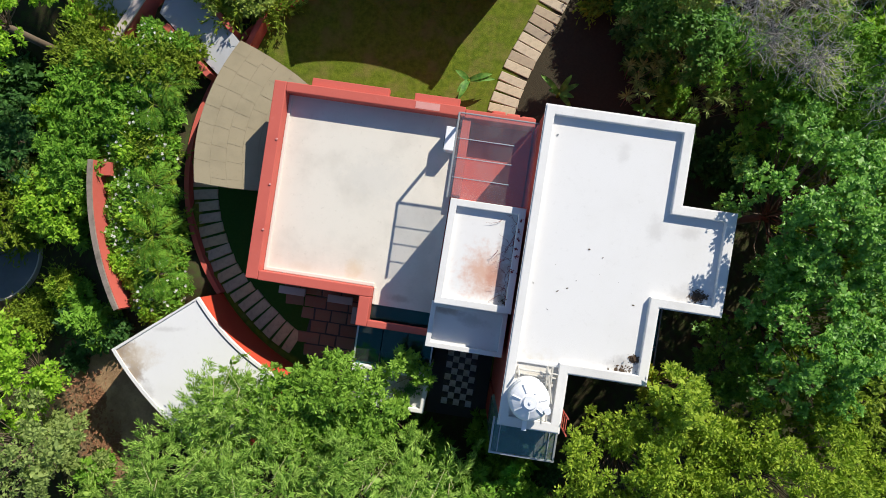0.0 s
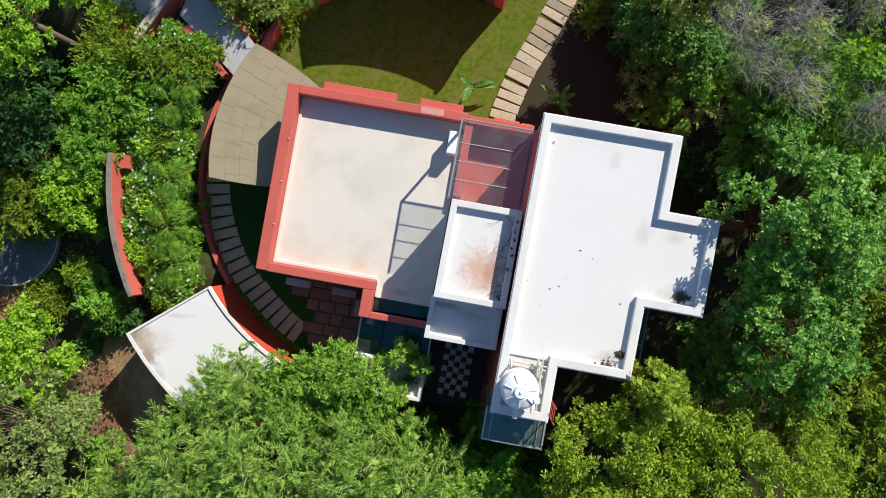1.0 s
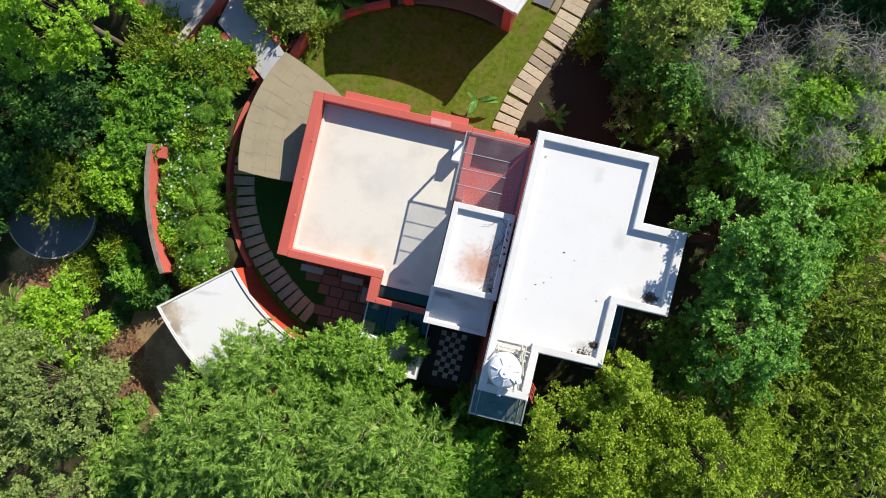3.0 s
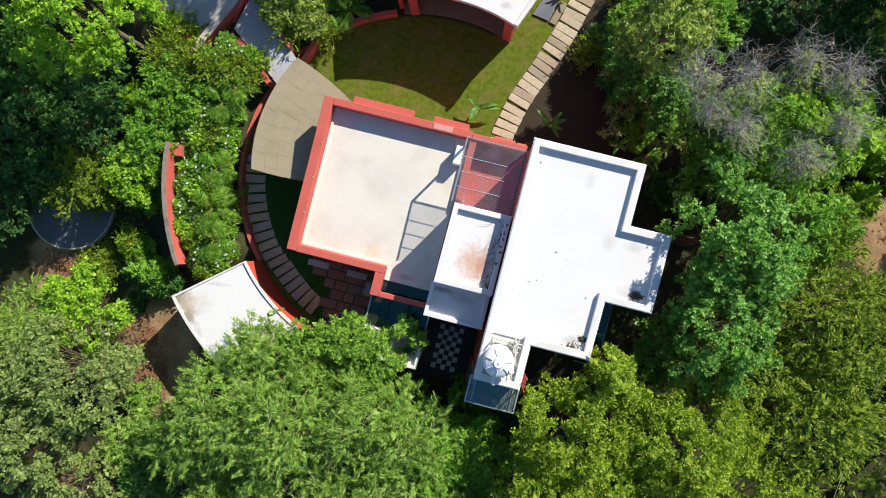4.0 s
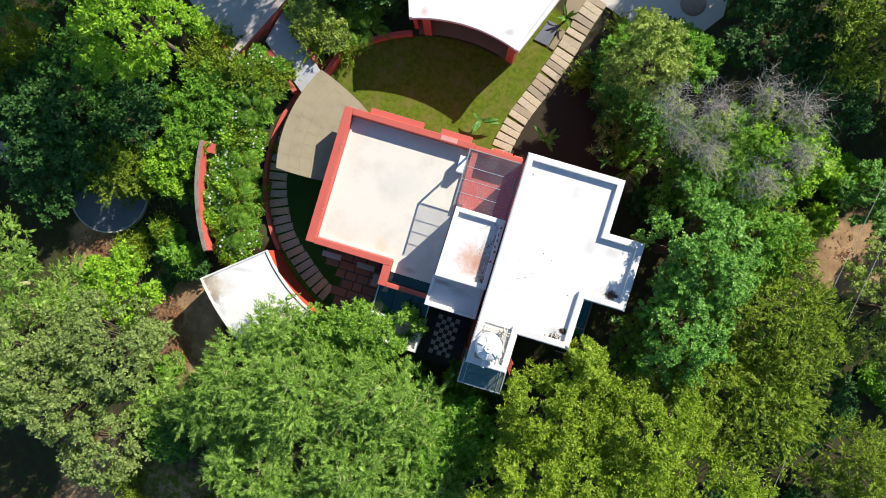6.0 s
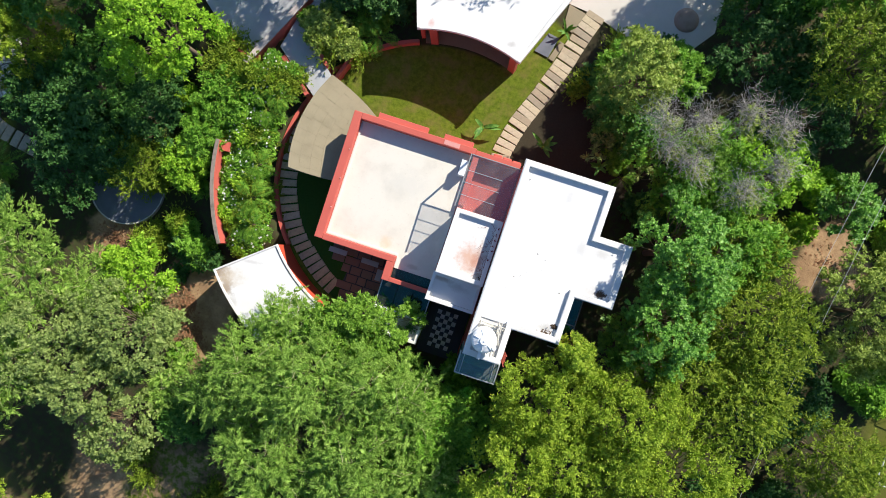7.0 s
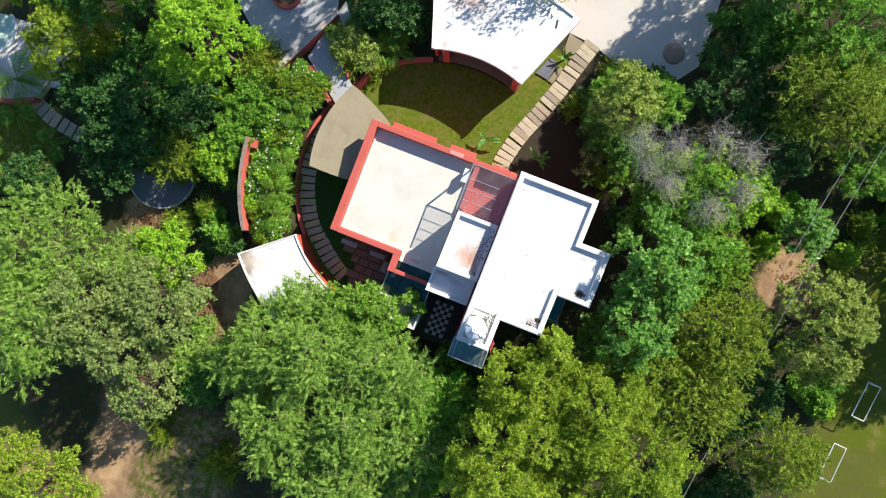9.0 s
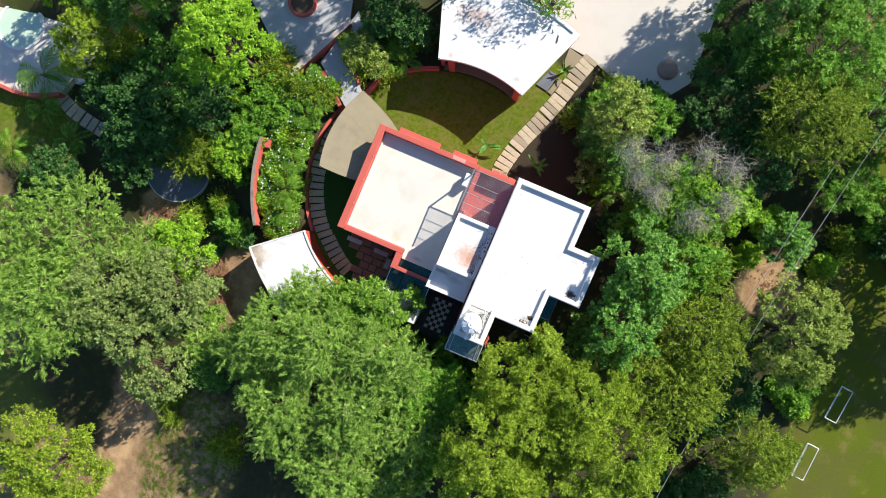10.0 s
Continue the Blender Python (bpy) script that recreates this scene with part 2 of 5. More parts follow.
M["leaf_bamboo"] = leaf("feathery_green_leaf", (0.1, 0.24, 0.02), (0.46, 0.645, 0.14), 0.6, 0.33, 0.2)
M["leaf_yellow"] = leaf("yellow_green_leaf", (0.11, 0.22, 0.012), (0.47, 0.58, 0.062), 0.6, 0.33, 0.2)
M["leaf_broad"] = leaf("glossy_broad_leaf", (0.045, 0.19, 0.018), (0.31, 0.57, 0.09), 0.45, 0.32, 0.42)
M["leaf_olive"] = leaf("olive_leaf", (0.08, 0.16, 0.01), (0.34, 0.43, 0.042), 0.6, 0.33, 0.2)
M["leaf_grey"] = leaf("grey_green_leaf", (0.125, 0.2, 0.045), (0.43, 0.525, 0.165), 0.6, 0.35, 0.2)
M["leaf_bright"] = leaf("bright_green_leaf", (0.135, 0.32, 0.014), (0.45, 0.68, 0.06), 0.55, 0.33, 0.2)
M["leaf_mid"] = leaf("mid_green_leaf", (0.08, 0.235, 0.018), (0.29, 0.52, 0.06), 0.55, 0.33, 0.2)
M["leaf_dark"] = leaf("dark_green_leaf", (0.03, 0.1, 0.022), (0.1, 0.23, 0.05), 0.55, 0.3, 0.25)
M["leaf_deep"] = leaf("deep_green_leaf", (0.046, 0.16, 0.022), (0.18, 0.37, 0.06), 0.55, 0.3, 0.25)
M["leaf_tan"] = leaf("tan_green_leaf", (0.142, 0.221, 0.03), (0.467, 0.562, 0.13), 0.6, 0.35, 0.2)
M["leaf_fresh"] = leaf("fresh_green_leaf", (0.1, 0.235, 0.02), (0.34, 0.54, 0.075), 0.55, 0.33, 0.2)
M["flower"] = leaf("white_petal", (0.74, 0.74, 0.68), (0.85, 0.84, 0.78), 0.6, 0.2)

CX, CY = -2.7, 2.6                   # middle of the round garden


def ground_material():
    k = Mat("soil_and_grass")
    x, y, z = k.sep()
    dx, dy = k.math("ADD", x, -CX), k.math("ADD", y, -CY)
    rr = k.math("SQRT", k.math("ADD", k.math("MULTIPLY", dx, dx), k.math("MULTIPLY", dy, dy)))
    wob = k.math("MULTIPLY", k.math("SUBTRACT", k.noise(0.5, 4), 0.5), 3.0)
    big = k.noise(0.14, 5, 0.6)
    fine = k.noise(9, 5, 0.7)
    soil = k.mix(k.ramp(k.noise(0.8, 6, 0.65), 0.35, 0.7), (0.29, 0.18, 0.1), (0.52, 0.345, 0.19))
    soil = k.mix(k.math("MULTIPLY", k.ramp(fine, 0.5, 0.75), 0.5), soil, (0.12, 0.08, 0.05))
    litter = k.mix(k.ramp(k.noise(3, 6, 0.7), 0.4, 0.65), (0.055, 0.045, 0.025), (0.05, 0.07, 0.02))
    weeds = k.mix(fine, (0.08, 0.1, 0.018), (0.17, 0.19, 0.04))
    grass = k.mix(k.ramp(k.noise(4, 6, 0.75), 0.3, 0.7), (0.07, 0.11, 0.008), (0.15, 0.2, 0.018))
    grass = k.mix(k.math("MULTIPLY", k.ramp(k.noise(1.1, 5, 0.6), 0.42, 0.7), 0.65), grass, (0.19, 0.16, 0.05))
    near = k.math("ADD", rr, wob)
    c = k.mix(k.math("MULTIPLY", k.ramp(big, 0.45, 0.56), k.ramp(near, 29.0, 32.0)), soil, weeds)
    # leaf litter, spread widely so its dark colour also stands for tree shade
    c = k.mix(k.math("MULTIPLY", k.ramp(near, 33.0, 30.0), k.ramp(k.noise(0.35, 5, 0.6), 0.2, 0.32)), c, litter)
    for px, py, pr in ((20.9, 2.4, 2.1), (-21.0, -3.0, 1.7), (-15.0, -5.9, 2.4), (-14.6, -7.9, 1.9)):
        ex, ey = k.math("ADD", x, -px), k.math("ADD", y, -py)
        dist = k.math("ADD", k.math("SQRT", k.math("ADD", k.math("MULTIPLY", ex, ex), k.math("MULTIPLY", ey, ey))), wob)
        c = k.mix(k.ramp(dist, pr + 0.3, pr - 0.4), c, soil)
    strip = k.math("MULTIPLY", k.ramp(rr, 12.6, 12.2), k.math("MULTIPLY", k.ramp(x, 0.4, 0.8), k.ramp(y, 7.0, 8.0)))
    # deep shade west of the field, painted in with the dark litter colour
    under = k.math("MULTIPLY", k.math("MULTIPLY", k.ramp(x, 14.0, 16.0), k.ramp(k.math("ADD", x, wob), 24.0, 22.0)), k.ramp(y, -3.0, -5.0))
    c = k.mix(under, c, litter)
    lawn = k.math("MAXIMUM", k.ramp(rr, 8.6, 8.4), strip)
    bare = k.math("MULTIPLY", k.ramp(k.math("ADD", k.math("ADD", x, k.math("MULTIPLY", y, -0.52)), k.math("MULTIPLY", wob, 0.15)), -1.7, -1.3), k.ramp(y, 4.0, 5.0))
    turf = k.mix(bare, grass, k.mix(fine, (0.035, 0.03, 0.02), (0.07, 0.058, 0.036)))
    c = k.mix(lawn, c, turf)
    # shade between the arc stones and the red house, painted as darker grass
    arc_shade = k.math("MULTIPLY", k.ramp(rr, 8.2, 8.0), k.math("MULTIPLY", k.ramp(x, -4.0, -5.0), k.ramp(y, 4.2, 3.4)))
    c = k.mix(arc_shade, c, k.mix(fine, (0.018, 0.06, 0.012), (0.04, 0.12, 0.02)))
    east = k.math("MULTIPLY", k.ramp(k.math("ADD", k.math("ADD", x, k.math("MULTIPLY", y, -0.52)), k.math("MULTIPLY", wob, 0.15)), -1.7, -1.3), k.ramp(near, 15.0, 12.0))
    c = k.mix(k.math("MULTIPLY", east, k.ramp(y, 3.0, 4.5)), c, k.mix(fine, (0.035, 0.03, 0.02), (0.07, 0.058, 0.036)))
    field = k.ramp(k.math("ADD", k.math("ADD", x, k.math("MULTIPLY", y, -0.05)), k.math("MULTIPLY", wob, 0.6)), 24.0, 25.2)
    pitch = k.mix(k.ramp(k.noise(0.7, 5, 0.65), 0.5, 0.72), k.mix(fine, (0.075, 0.105, 0.007), (0.125, 0.155, 0.012)), (0.18, 0.155, 0.045))
    pitch = k.mix(k.math("MULTIPLY", k.ramp(k.noise(0.28, 5, 0.65), 0.42, 0.62), 0.75), pitch, k.mix(fine, (0.07, 0.085, 0.012), (0.15, 0.13, 0.04)))
    c = k.mix(field, c, pitch)
    wl = k.math("MULTIPLY", k.math("MULTIPLY", k.ramp(k.math("ADD", x, k.math("MULTIPLY", wob, 0.3)), -28.0, -28.8), k.ramp(y, 3.2, 2.8)), k.ramp(k.math("ADD", y, k.math("MULTIPLY", wob, 0.4)), -2.4, -1.6))
    c = k.mix(wl, c, grass)
    trail = k.ramp(k.math("ADD", k.math("ABSOLUTE", k.math("ADD", k.math("ADD", x, 19.6), k.math("MULTIPLY", wob, 0.8)), 0.0), 0.0), 2.2, 1.0)
    verge = k.math("MULTIPLY", k.math("MULTIPLY", k.ramp(x, -20.5, -19.0), k.ramp(x, -10.0, -13.0)), k.ramp(y, -13.5, -15.5))
    c = k.mix(k.math("MULTIPLY", verge, k.ramp(k.noise(0.6, 5, 0.65), 0.3, 0.5)), c, k.mix(k.ramp(k.noise(2.2, 5, 0.7), 0.4, 0.62), grass, soil))
    c = k.mix(k.math("MULTIPLY", trail, k.ramp(y, -12.0, -15.0)), c, soil)
    k.surface(c, 0.95, normal=k.bump(k.noise(25, 5, 0.7), 0.6, 0.04), spec=0.15)
    return k.m


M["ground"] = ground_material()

# ---- mesh helpers ----


def mesh_of(name, verts, faces, mats, smooth=False):
    me = bpy.data.meshes.new(name)
    me.from_pydata([tuple(v) for v in verts], [], faces)
    for m in mats if isinstance(mats, (list, tuple)) else [mats]:
        me.materials.append(m)
    if smooth:
        me.shade_smooth()
    me.update()
    return me


def part(name, bm, material, parent=None, label=""):
    """Links a bmesh, or an existing mesh, as one object under a thing or part."""
    if isinstance(bm, bmesh.types.BMesh):
        me = bpy.data.meshes.new(name)
        bmesh.ops.recalc_face_normals(bm, faces=bm.faces)
        bm.to_mesh(me)
        bm.free()
        me.materials.append(material)
    else:
        me = bm
    ob = new(name, me)
    if parent is not None:
        ob.parent = parent
    return tagged(ob, label)


def empty(name, m, label, category, group="", kind=""):
    ob = new(name)
    ob.empty_display_size = 0.2
    ob.matrix_world = m
    return tagged(ob, label, category, group, kind)


def add_box(bm, x0, x1, y0, y1, z0, z1, bevel=0.0):
    r = bmesh.ops.create_cube(bm, size=1.0, matrix=Matrix.LocRotScale(((x0 + x1) / 2, (y0 + y1) / 2, (z0 + z1) / 2), None, (abs(x1 - x0), abs(y1 - y0), abs(z1 - z0))))
    if bevel > 0:
        edges = {e for v in r["verts"] for e in v.link_edges}
        bmesh.ops.bevel(bm, geom=list(edges), offset=bevel, segments=2, affect="EDGES", profile=0.6)
    return bm


def box(x0, x1, y0, y1, z0, z1, bevel=0.02):
    return add_box(bmesh.new(), x0, x1, y0, y1, z0, z1, bevel)


def prism(pts, z0, z1, bevel=0.0):
    bm = bmesh.new()
    lo = [bm.verts.new((x, y, z0)) for x, y in pts]
    hi = [bm.verts.new((x, y, z1)) for x, y in pts]
    n = len(pts)
    bm.faces.new(lo[::-1])
    top = bm.faces.new(hi)
    for i in range(n):
        bm.faces.new((lo[i], lo[(i + 1) % n], hi[(i + 1) % n], hi[i]))
    if bevel > 0:
        bmesh.ops.bevel(bm, geom=list(top.edges), offset=bevel, segments=2, affect="EDGES", profile=0.6)
    return bm


def inset(pts, d):
    """Offsets a counter-clockwise outline inwards by d."""
    n, res = len(pts), []
    for i in range(n):
        p, q, r = Vector(pts[i - 1]), Vector(pts[i]), Vector(pts[(i + 1) % n])
        a, b = (q - p).normalized(), (r - q).normalized()
        na, nb = Vector((-a.y, a.x)), Vector((-b.y, b.x))
        k = 1 + na.dot(nb)
        res.append(tuple(q + (na + nb) * (d / k)))
    return res


def ring(outer, inner, z0, z1, bevel=0.0):
    """A wall of even thickness that runs round an outline."""
    bm = bmesh.new()
    n = len(outer)
    ol, oh = [bm.verts.new((*p, z0)) for p in outer], [bm.verts.new((*p, z1)) for p in outer]
    il, ih = [bm.verts.new((*p, z0)) for p in inner], [bm.verts.new((*p, z1)) for p in inner]
    tops = []
    for i in range(n):
        j = (i + 1) % n
        bm.faces.new((ol[i], ol[j], oh[j], oh[i]))
        bm.faces.new((il[j], il[i], ih[i], ih[j]))
        tops.append(bm.faces.new((oh[i], oh[j], ih[j], ih[i])))
        bm.faces.new((ol[j], ol[i], il[i], il[j]))
    if bevel > 0:
        edges = {e for f in tops for e in f.edges if any(g not in tops for g in e.link_faces)}
        bmesh.ops.bevel(bm, geom=list(edges), offset=bevel, segments=2, affect="EDGES", profile=0.6)
    return bm


def on_circle(r, deg):
    return CX + r * math.cos(radians(deg)), CY + r * math.sin(radians(deg))


def sector(r0, r1, a0, a1, z0, z1, steps=32, bevel=0.0, lift=None):
    """A piece of a round wall or slab about the garden's middle; r0 and r1 may change with the angle; lift gives the added height at a place."""
    up = lift or (lambda x, y: 0.0)
    bm = bmesh.new()
    cols = []
    for i in range(steps + 1):
        a = a0 + (a1 - a0) * i / steps
        col = []
        ra, rb = (r0(a), r1(a)) if callable(r0) else (r0, r1)
        for r, z in ((ra, z0), (rb, z0), (rb, z1), (ra, z1)):
            x, y = on_circle(r, a)
            col.append(bm.verts.new((x, y, z + up(x, y))))
        cols.append(col)
    tops = []
    for a, b in zip(cols, cols[1:]):
        for i in range(4):
            f = bm.faces.new((a[i], b[i], b[(i + 1) % 4], a[(i + 1) % 4]))
            if i == 2:
                tops.append(f)
    bm.faces.new(cols[0])
    bm.faces.new(cols[-1][::-1])
    if bevel > 0:
        edges = {e for f in tops for e in f.edges if any(g not in tops for g in e.link_faces)}
        bmesh.ops.bevel(bm, geom=list(edges), offset=bevel, segments=2, affect="EDGES", profile=0.6)
    return bm


def add_cyl(bm, p, q, r0, r1=None, seg=10, caps=True):
    p, q = Vector(p), Vector(q)
    d = q - p
    m = Matrix.Translation((p + q) / 2) @ d.to_track_quat("Z", "Y").to_matrix().to_4x4()
    bmesh.ops.create_cone(bm, cap_ends=caps, segments=seg, radius1=r0, radius2=r0 if r1 is None else r1, depth=d.length, matrix=m)
    return bm


def cyl(p, q, r0, r1=None, seg=12):
    return add_cyl(bmesh.new(), p, q, r0, r1, seg)


def tubes(lines, seg=6):
    """Vertices and faces of many bent, tapering tubes: each a list of (place, radius)."""
    V, F = [], []
    ang = np.linspace(0, 2 * np.pi, seg, endpoint=False)
    for line in lines:
        base = len(V)
        n = len(line)
        for i, (p, r) in enumerate(line):
            a = Vector(line[max(i - 1, 0)][0])
            b = Vector(line[min(i + 1, n - 1)][0])
            d = (b - a).normalized()
            s = d.cross(Vector((0.31, 0.74, 0.6))).normalized()
            t = d.cross(s)
            for k in ang:
                V.append(Vector(p) + s * (r * math.cos(k)) + t * (r * math.sin(k)))
        for i in range(n - 1):
            for k in range(seg):
                j = (k + 1) % seg
                F.append((base + i * seg + k, base + i * seg + j, base + (i + 1) * seg + j, base + (i + 1) * seg + k))
        F.append(tuple(base + (n - 1) * seg + k for k in range(seg)))
    return V, F


# ---- ground ----


def smooth(t):
    t = min(max(t, 0.0), 1.0)
    return t * t * (3 - 2 * t)


def ground_z(x, y):
    r, a = math.hypot(x - CX, y - CY), math.degrees(math.atan2(y - CY, x - CX)) % 360
    z = -1.5 * smooth((-13.5 - x) / 6.0) * smooth((10.5 - y) / 4.0)
    if 8.55 < r < 11.7:
        z += 0.45 * smooth((a - 138) / 8) * smooth((212 - a) / 6)
    z += 0.75 * smooth((8.0 - math.hypot(x + 13.5, y - 13.0)) / 3.0) * smooth((r - 8.7) / 0.6)
    if r > 9:
        z += 0.1 * noise.noise((x * 0.35, y * 0.35, 0.0))
    return z


def make_ground():
    near = np.arange(-40, 40.01, 0.4)
    far = np.array([60, 90, 140, 220, 400, 900, 2500.0])
    ax = np.concatenate([-far[::-1], near, far])
    n = len(ax)
    V = [(x, y, ground_z(x, y)) for y in ax for x in ax]
    F = [(j * n + i, j * n + i + 1, (j + 1) * n + i + 1, (j + 1) * n + i) for j in range(n - 1) for i in range(n - 1)]
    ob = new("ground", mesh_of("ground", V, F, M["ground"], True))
    tagged(ob, "brown soil and leaf litter with a round green lawn", "ground", kind="structure")


make_ground()

# ---- the houses ----
TURN_H = -8.6
HM = pose(0, 0, 0, 0, 0, TURN_H)


def house(name, label):
    return empty(name, HM, label, "house")


# white two-storey house
white = house("white_house", "tall white flat-roofed house with stepped parapets and red side walls")
W_OUT = [(1.76, -4.97), (3.58, -4.97), (3.58, -3.16), (5.92, -3.16), (5.95, -0.8), (7.8, -0.8), (7.82, 2.28), (6.18, 2.28), (6.2, 4.73), (1.78, 4.73)]
part("wall", prism(inset(W_OUT, 0.05), -0.1, 6.2), M["red"], white, "red painted house walls")
W_IN = inset(W_OUT, 0.27)
part("roof", prism(inset(W_OUT, 0.1), 6.2, 6.27), M["roof_main"], white, "white painted flat roof")
part("parapet", ring(W_OUT, W_IN, 6.2, 6.47, 0.025), M["white_wall"], white, "white parapet with weathered edges")
part("drip_edge", ring(inset(W_OUT, -0.03), inset(W_OUT, 0.02), 6.38, 6.43), M["white_wall"], white)
part("roof_kerb", box(2.0, 3.34, -3.06, -2.94, 6.27, 6.33, 0.02), M["white_roof"], white)
for x, y in ((5.2, -2.6), (7.2, -0.2), (2.25, 3.9)):
    part("drain_cap", cyl((x, y, 6.27), (x, y, 6.3), 0.03), M["steel"], white)
can = part("side_canopy", box(5.96, 7.0, -3.7, -0.86, 3.35, 3.42, 0.01), M["glass_teal"], white, "teal glass canopy")
for y in (-3.7, -2.3, -0.9):
    part("canopy_bar", box(5.96, 7.02, y - 0.03, y + 0.03, 3.42, 3.47, 0.008), M["steel"], can)
part("canopy_bar", box(6.98, 7.03, -3.7, -0.88, 3.36, 3.47, 0.008), M["steel"], can)

# centre block with its lower step
block = house("stair_block", "white stair block with a stained flat roof")
B_OUT = [(-0.72, -1.73), (1.7, -1.73), (1.7, 1.58), (-0.68, 1.58)]
part("wall", prism(inset(B_OUT, 0.03), -0.1, 5.59), M["white_wall"], block)
part("roof", prism(inset(B_OUT, 0.08), 5.59, 5.65), M["roof_stair"], block)
part("parapet", ring(B_OUT, inset(B_OUT, 0.22), 5.59, 5.83, 0.025), M["white_wall"], block)
C_OUT = [(-0.83, -3.23), (1.68, -3.23), (1.68, -1.745), (-0.81, -1.745)]
low = part("lower_wall", prism(inset(C_OUT, 0.03), 2.9, 4.82), M["white_wall"], block)
part("roof", prism(inset(C_OUT, 0.08), 4.82, 4.87), M["roof_low"], low)
part("parapet", ring(C_OUT, inset(C_OUT, 0.16), 4.82, 5.04, 0.02), M["white_wall"], low)
part("back_wall", box(-0.78, 1.68, -2.1, -1.8, -0.1, 2.9, 0.0), M["red"], block)

# red single-storey house
red = house("red_house", "single-storey house with red parapets and a cream screed roof")
part("wall", prism([(-7.2, -1.82), (-0.78, -1.82), (-0.78, 4.7), (-7.2, 4.7)], -0.1, 3.02), M["red"], red)
part("roof", prism([(-7.15, -1.87), (-3.06, -1.87), (-3.06, -2.33), (-0.85, -2.33), (-0.78, 4.65), (-7.15, 4.65)], 3.02, 3.3), M["roof_red"], red, "cream screed flat roof")
RW = [("parapet", -7.38, -6.95, -2.03, 4.88), ("parapet", -6.945, -0.7, 4.55, 4.88), ("parapet", -6.945, -2.97, -2.05, -1.72),
      ("parapet", -3.36, -2.97, -3.07, -2.055), ("beam", -2.965, -0.85, -3.07, -2.84)]
for nm, x0, x1, y0, y1 in RW:
    part(nm, box(x0, x1, y0, y1, 2.97 if nm == "parapet" else 3.59, 3.87, 0.03), M["red"], red, "red painted parapet")
part("ledge", box(-6.15, -3.42, 4.885, 5.2, 3.29, 3.61, 0.02), M["red"], red)
part("ledge", box(-2.52, -0.93, 4.885, 5.18, 3.29, 3.61, 0.02), M["red"], red)
part("patch", box(-2.42, -1.58, 4.6, 4.84, 3.873, 3.879, 0.002), M["red_faded"], red, "sun-faded patch of paint")
for y in (2.86, 1.28, -0.3):
    part("spout", cyl((-7.0, y, 3.87), (-7.0, y, 3.905), 0.035), M["red_faded"], red)
part("fillet", box(-6.9, -2.975, -1.715, -1.58, 3.301, 3.37, 0.03), M["cream_roof"], red)
part("fillet", box(-6.945, -6.83, -1.715, 4.54, 3.301, 3.37, 0.03), M["cream_roof"], red)
part("fillet", box(-2.96, -2.88, -2.32, -1.74, 3.301, 3.37, 0.02), M["cream_roof"], red)

# glazed link between the houses
link = house("glazed_link", "low red link roof under a steel and glass cover")
part("floor", box(-0.77, 1.76, 1.6, 4.7, 2.52, 2.82, 0.0), M["red"], link)
part("parapet", box(-0.69, 1.74, 4.55, 4.84, 2.52, 3.72, 0.025), M["red"], link)
part("side_wall", box(-0.76, -0.46, 1.6, 4.545, 2.821, 3.65, 0.02), M["red"], link)
part("front_wall", box(-0.76, 1.74, 4.25, 4.65, -0.1, 2.52, 0.0), M["red"], link)
for k in range(3):
    part("scallop", box(0.22 + 0.52 * k, 0.7 + 0.52 * k, 4.845, 5.06 - 0.03 * k, 2.97, 3.19, 0.06), M["red"], link)
ZG = 5.53
part("glass_cover", box(-0.77, 1.74, 1.62, 4.33, ZG - 0.02, ZG - 0.005, 0.002), M["glass_link"], link, "dusty glass sheet on steel bars")
part("rail", box(-0.85, -0.79, 1.6, 4.33, ZG - 0.06, ZG, 0.01), M["steel"], link)
part("rail", box(-0.77, 1.74, 4.29, 4.33, ZG - 0.05, ZG + 0.01, 0.008), M["steel"], link)
for y in (3.5, 2.89, 2.26):
    part("glazing_bar", box(-0.77, 1.05, y - 0.014, y + 0.014, ZG - 0.003, ZG + 0.02, 0.005), M["steel_light"], link)
part("post", box(-0.87, -0.79, 4.2, 4.28, 3.301, ZG - 0.09, 0.005), M["dark_metal"], link)

# glasshouse and planter roof in front of the red house
gh = house("glasshouse", "teal-tinted glass lean-to with steel edges")
for x0, x1 in ((-3.3, -2.45), (-2.42, -1.56), (-1.53, -0.66)):
    part("roof_pane", box(x0, x1, -4.42, -3.12, 3.18, 3.195, 0.002), M["glass_teal"], gh)
part("roof_pane", box(-2.96, -0.86, -2.83, -2.34, 3.23, 3.245, 0.002), M["glass_teal"], gh)
part("edge_bar", box(-3.36, -3.3, -4.45, -3.1, 3.14, 3.22, 0.008), M["steel_light"], gh)
part("edge_bar", box(-0.66, -0.6, -4.45, -3.28, 3.14, 3.22, 0.008), M["steel_light"], gh)
part("edge_bar", box(-0.8, -0.55, -4.5, -4.43, 3.14, 3.24, 0.008), M["steel_light"], gh)
part("side_pane", box(-3.34, -3.32, -4.42, -3.12, 0.0, 3.14, 0.002), M["glass_teal"], gh)
part("side_pane", box(-0.64, -0.62, -4.42, -3.3, 0.0, 3.14, 0.002), M["glass_teal"], gh)
part("floor", box(-3.3, -0.66, -4.45, -1.9, -0.05, 0.06, 0.0), M["dark_floor"], gh)
pl = house("planter_roof", "small white roof with a parapet, dirt and weeds on it")
P_OUT = [(-3.3, -5.82), (-0.6, -5.82), (-0.56, -4.46), (-3.3, -4.46)]
part("wall", prism(inset(P_OUT, 0.03), -0.1, 3.24), M["white_wall"], pl)
part("roof", prism(inset(P_OUT, 0.07), 3.24, 3.3), M["roof_small"], pl)
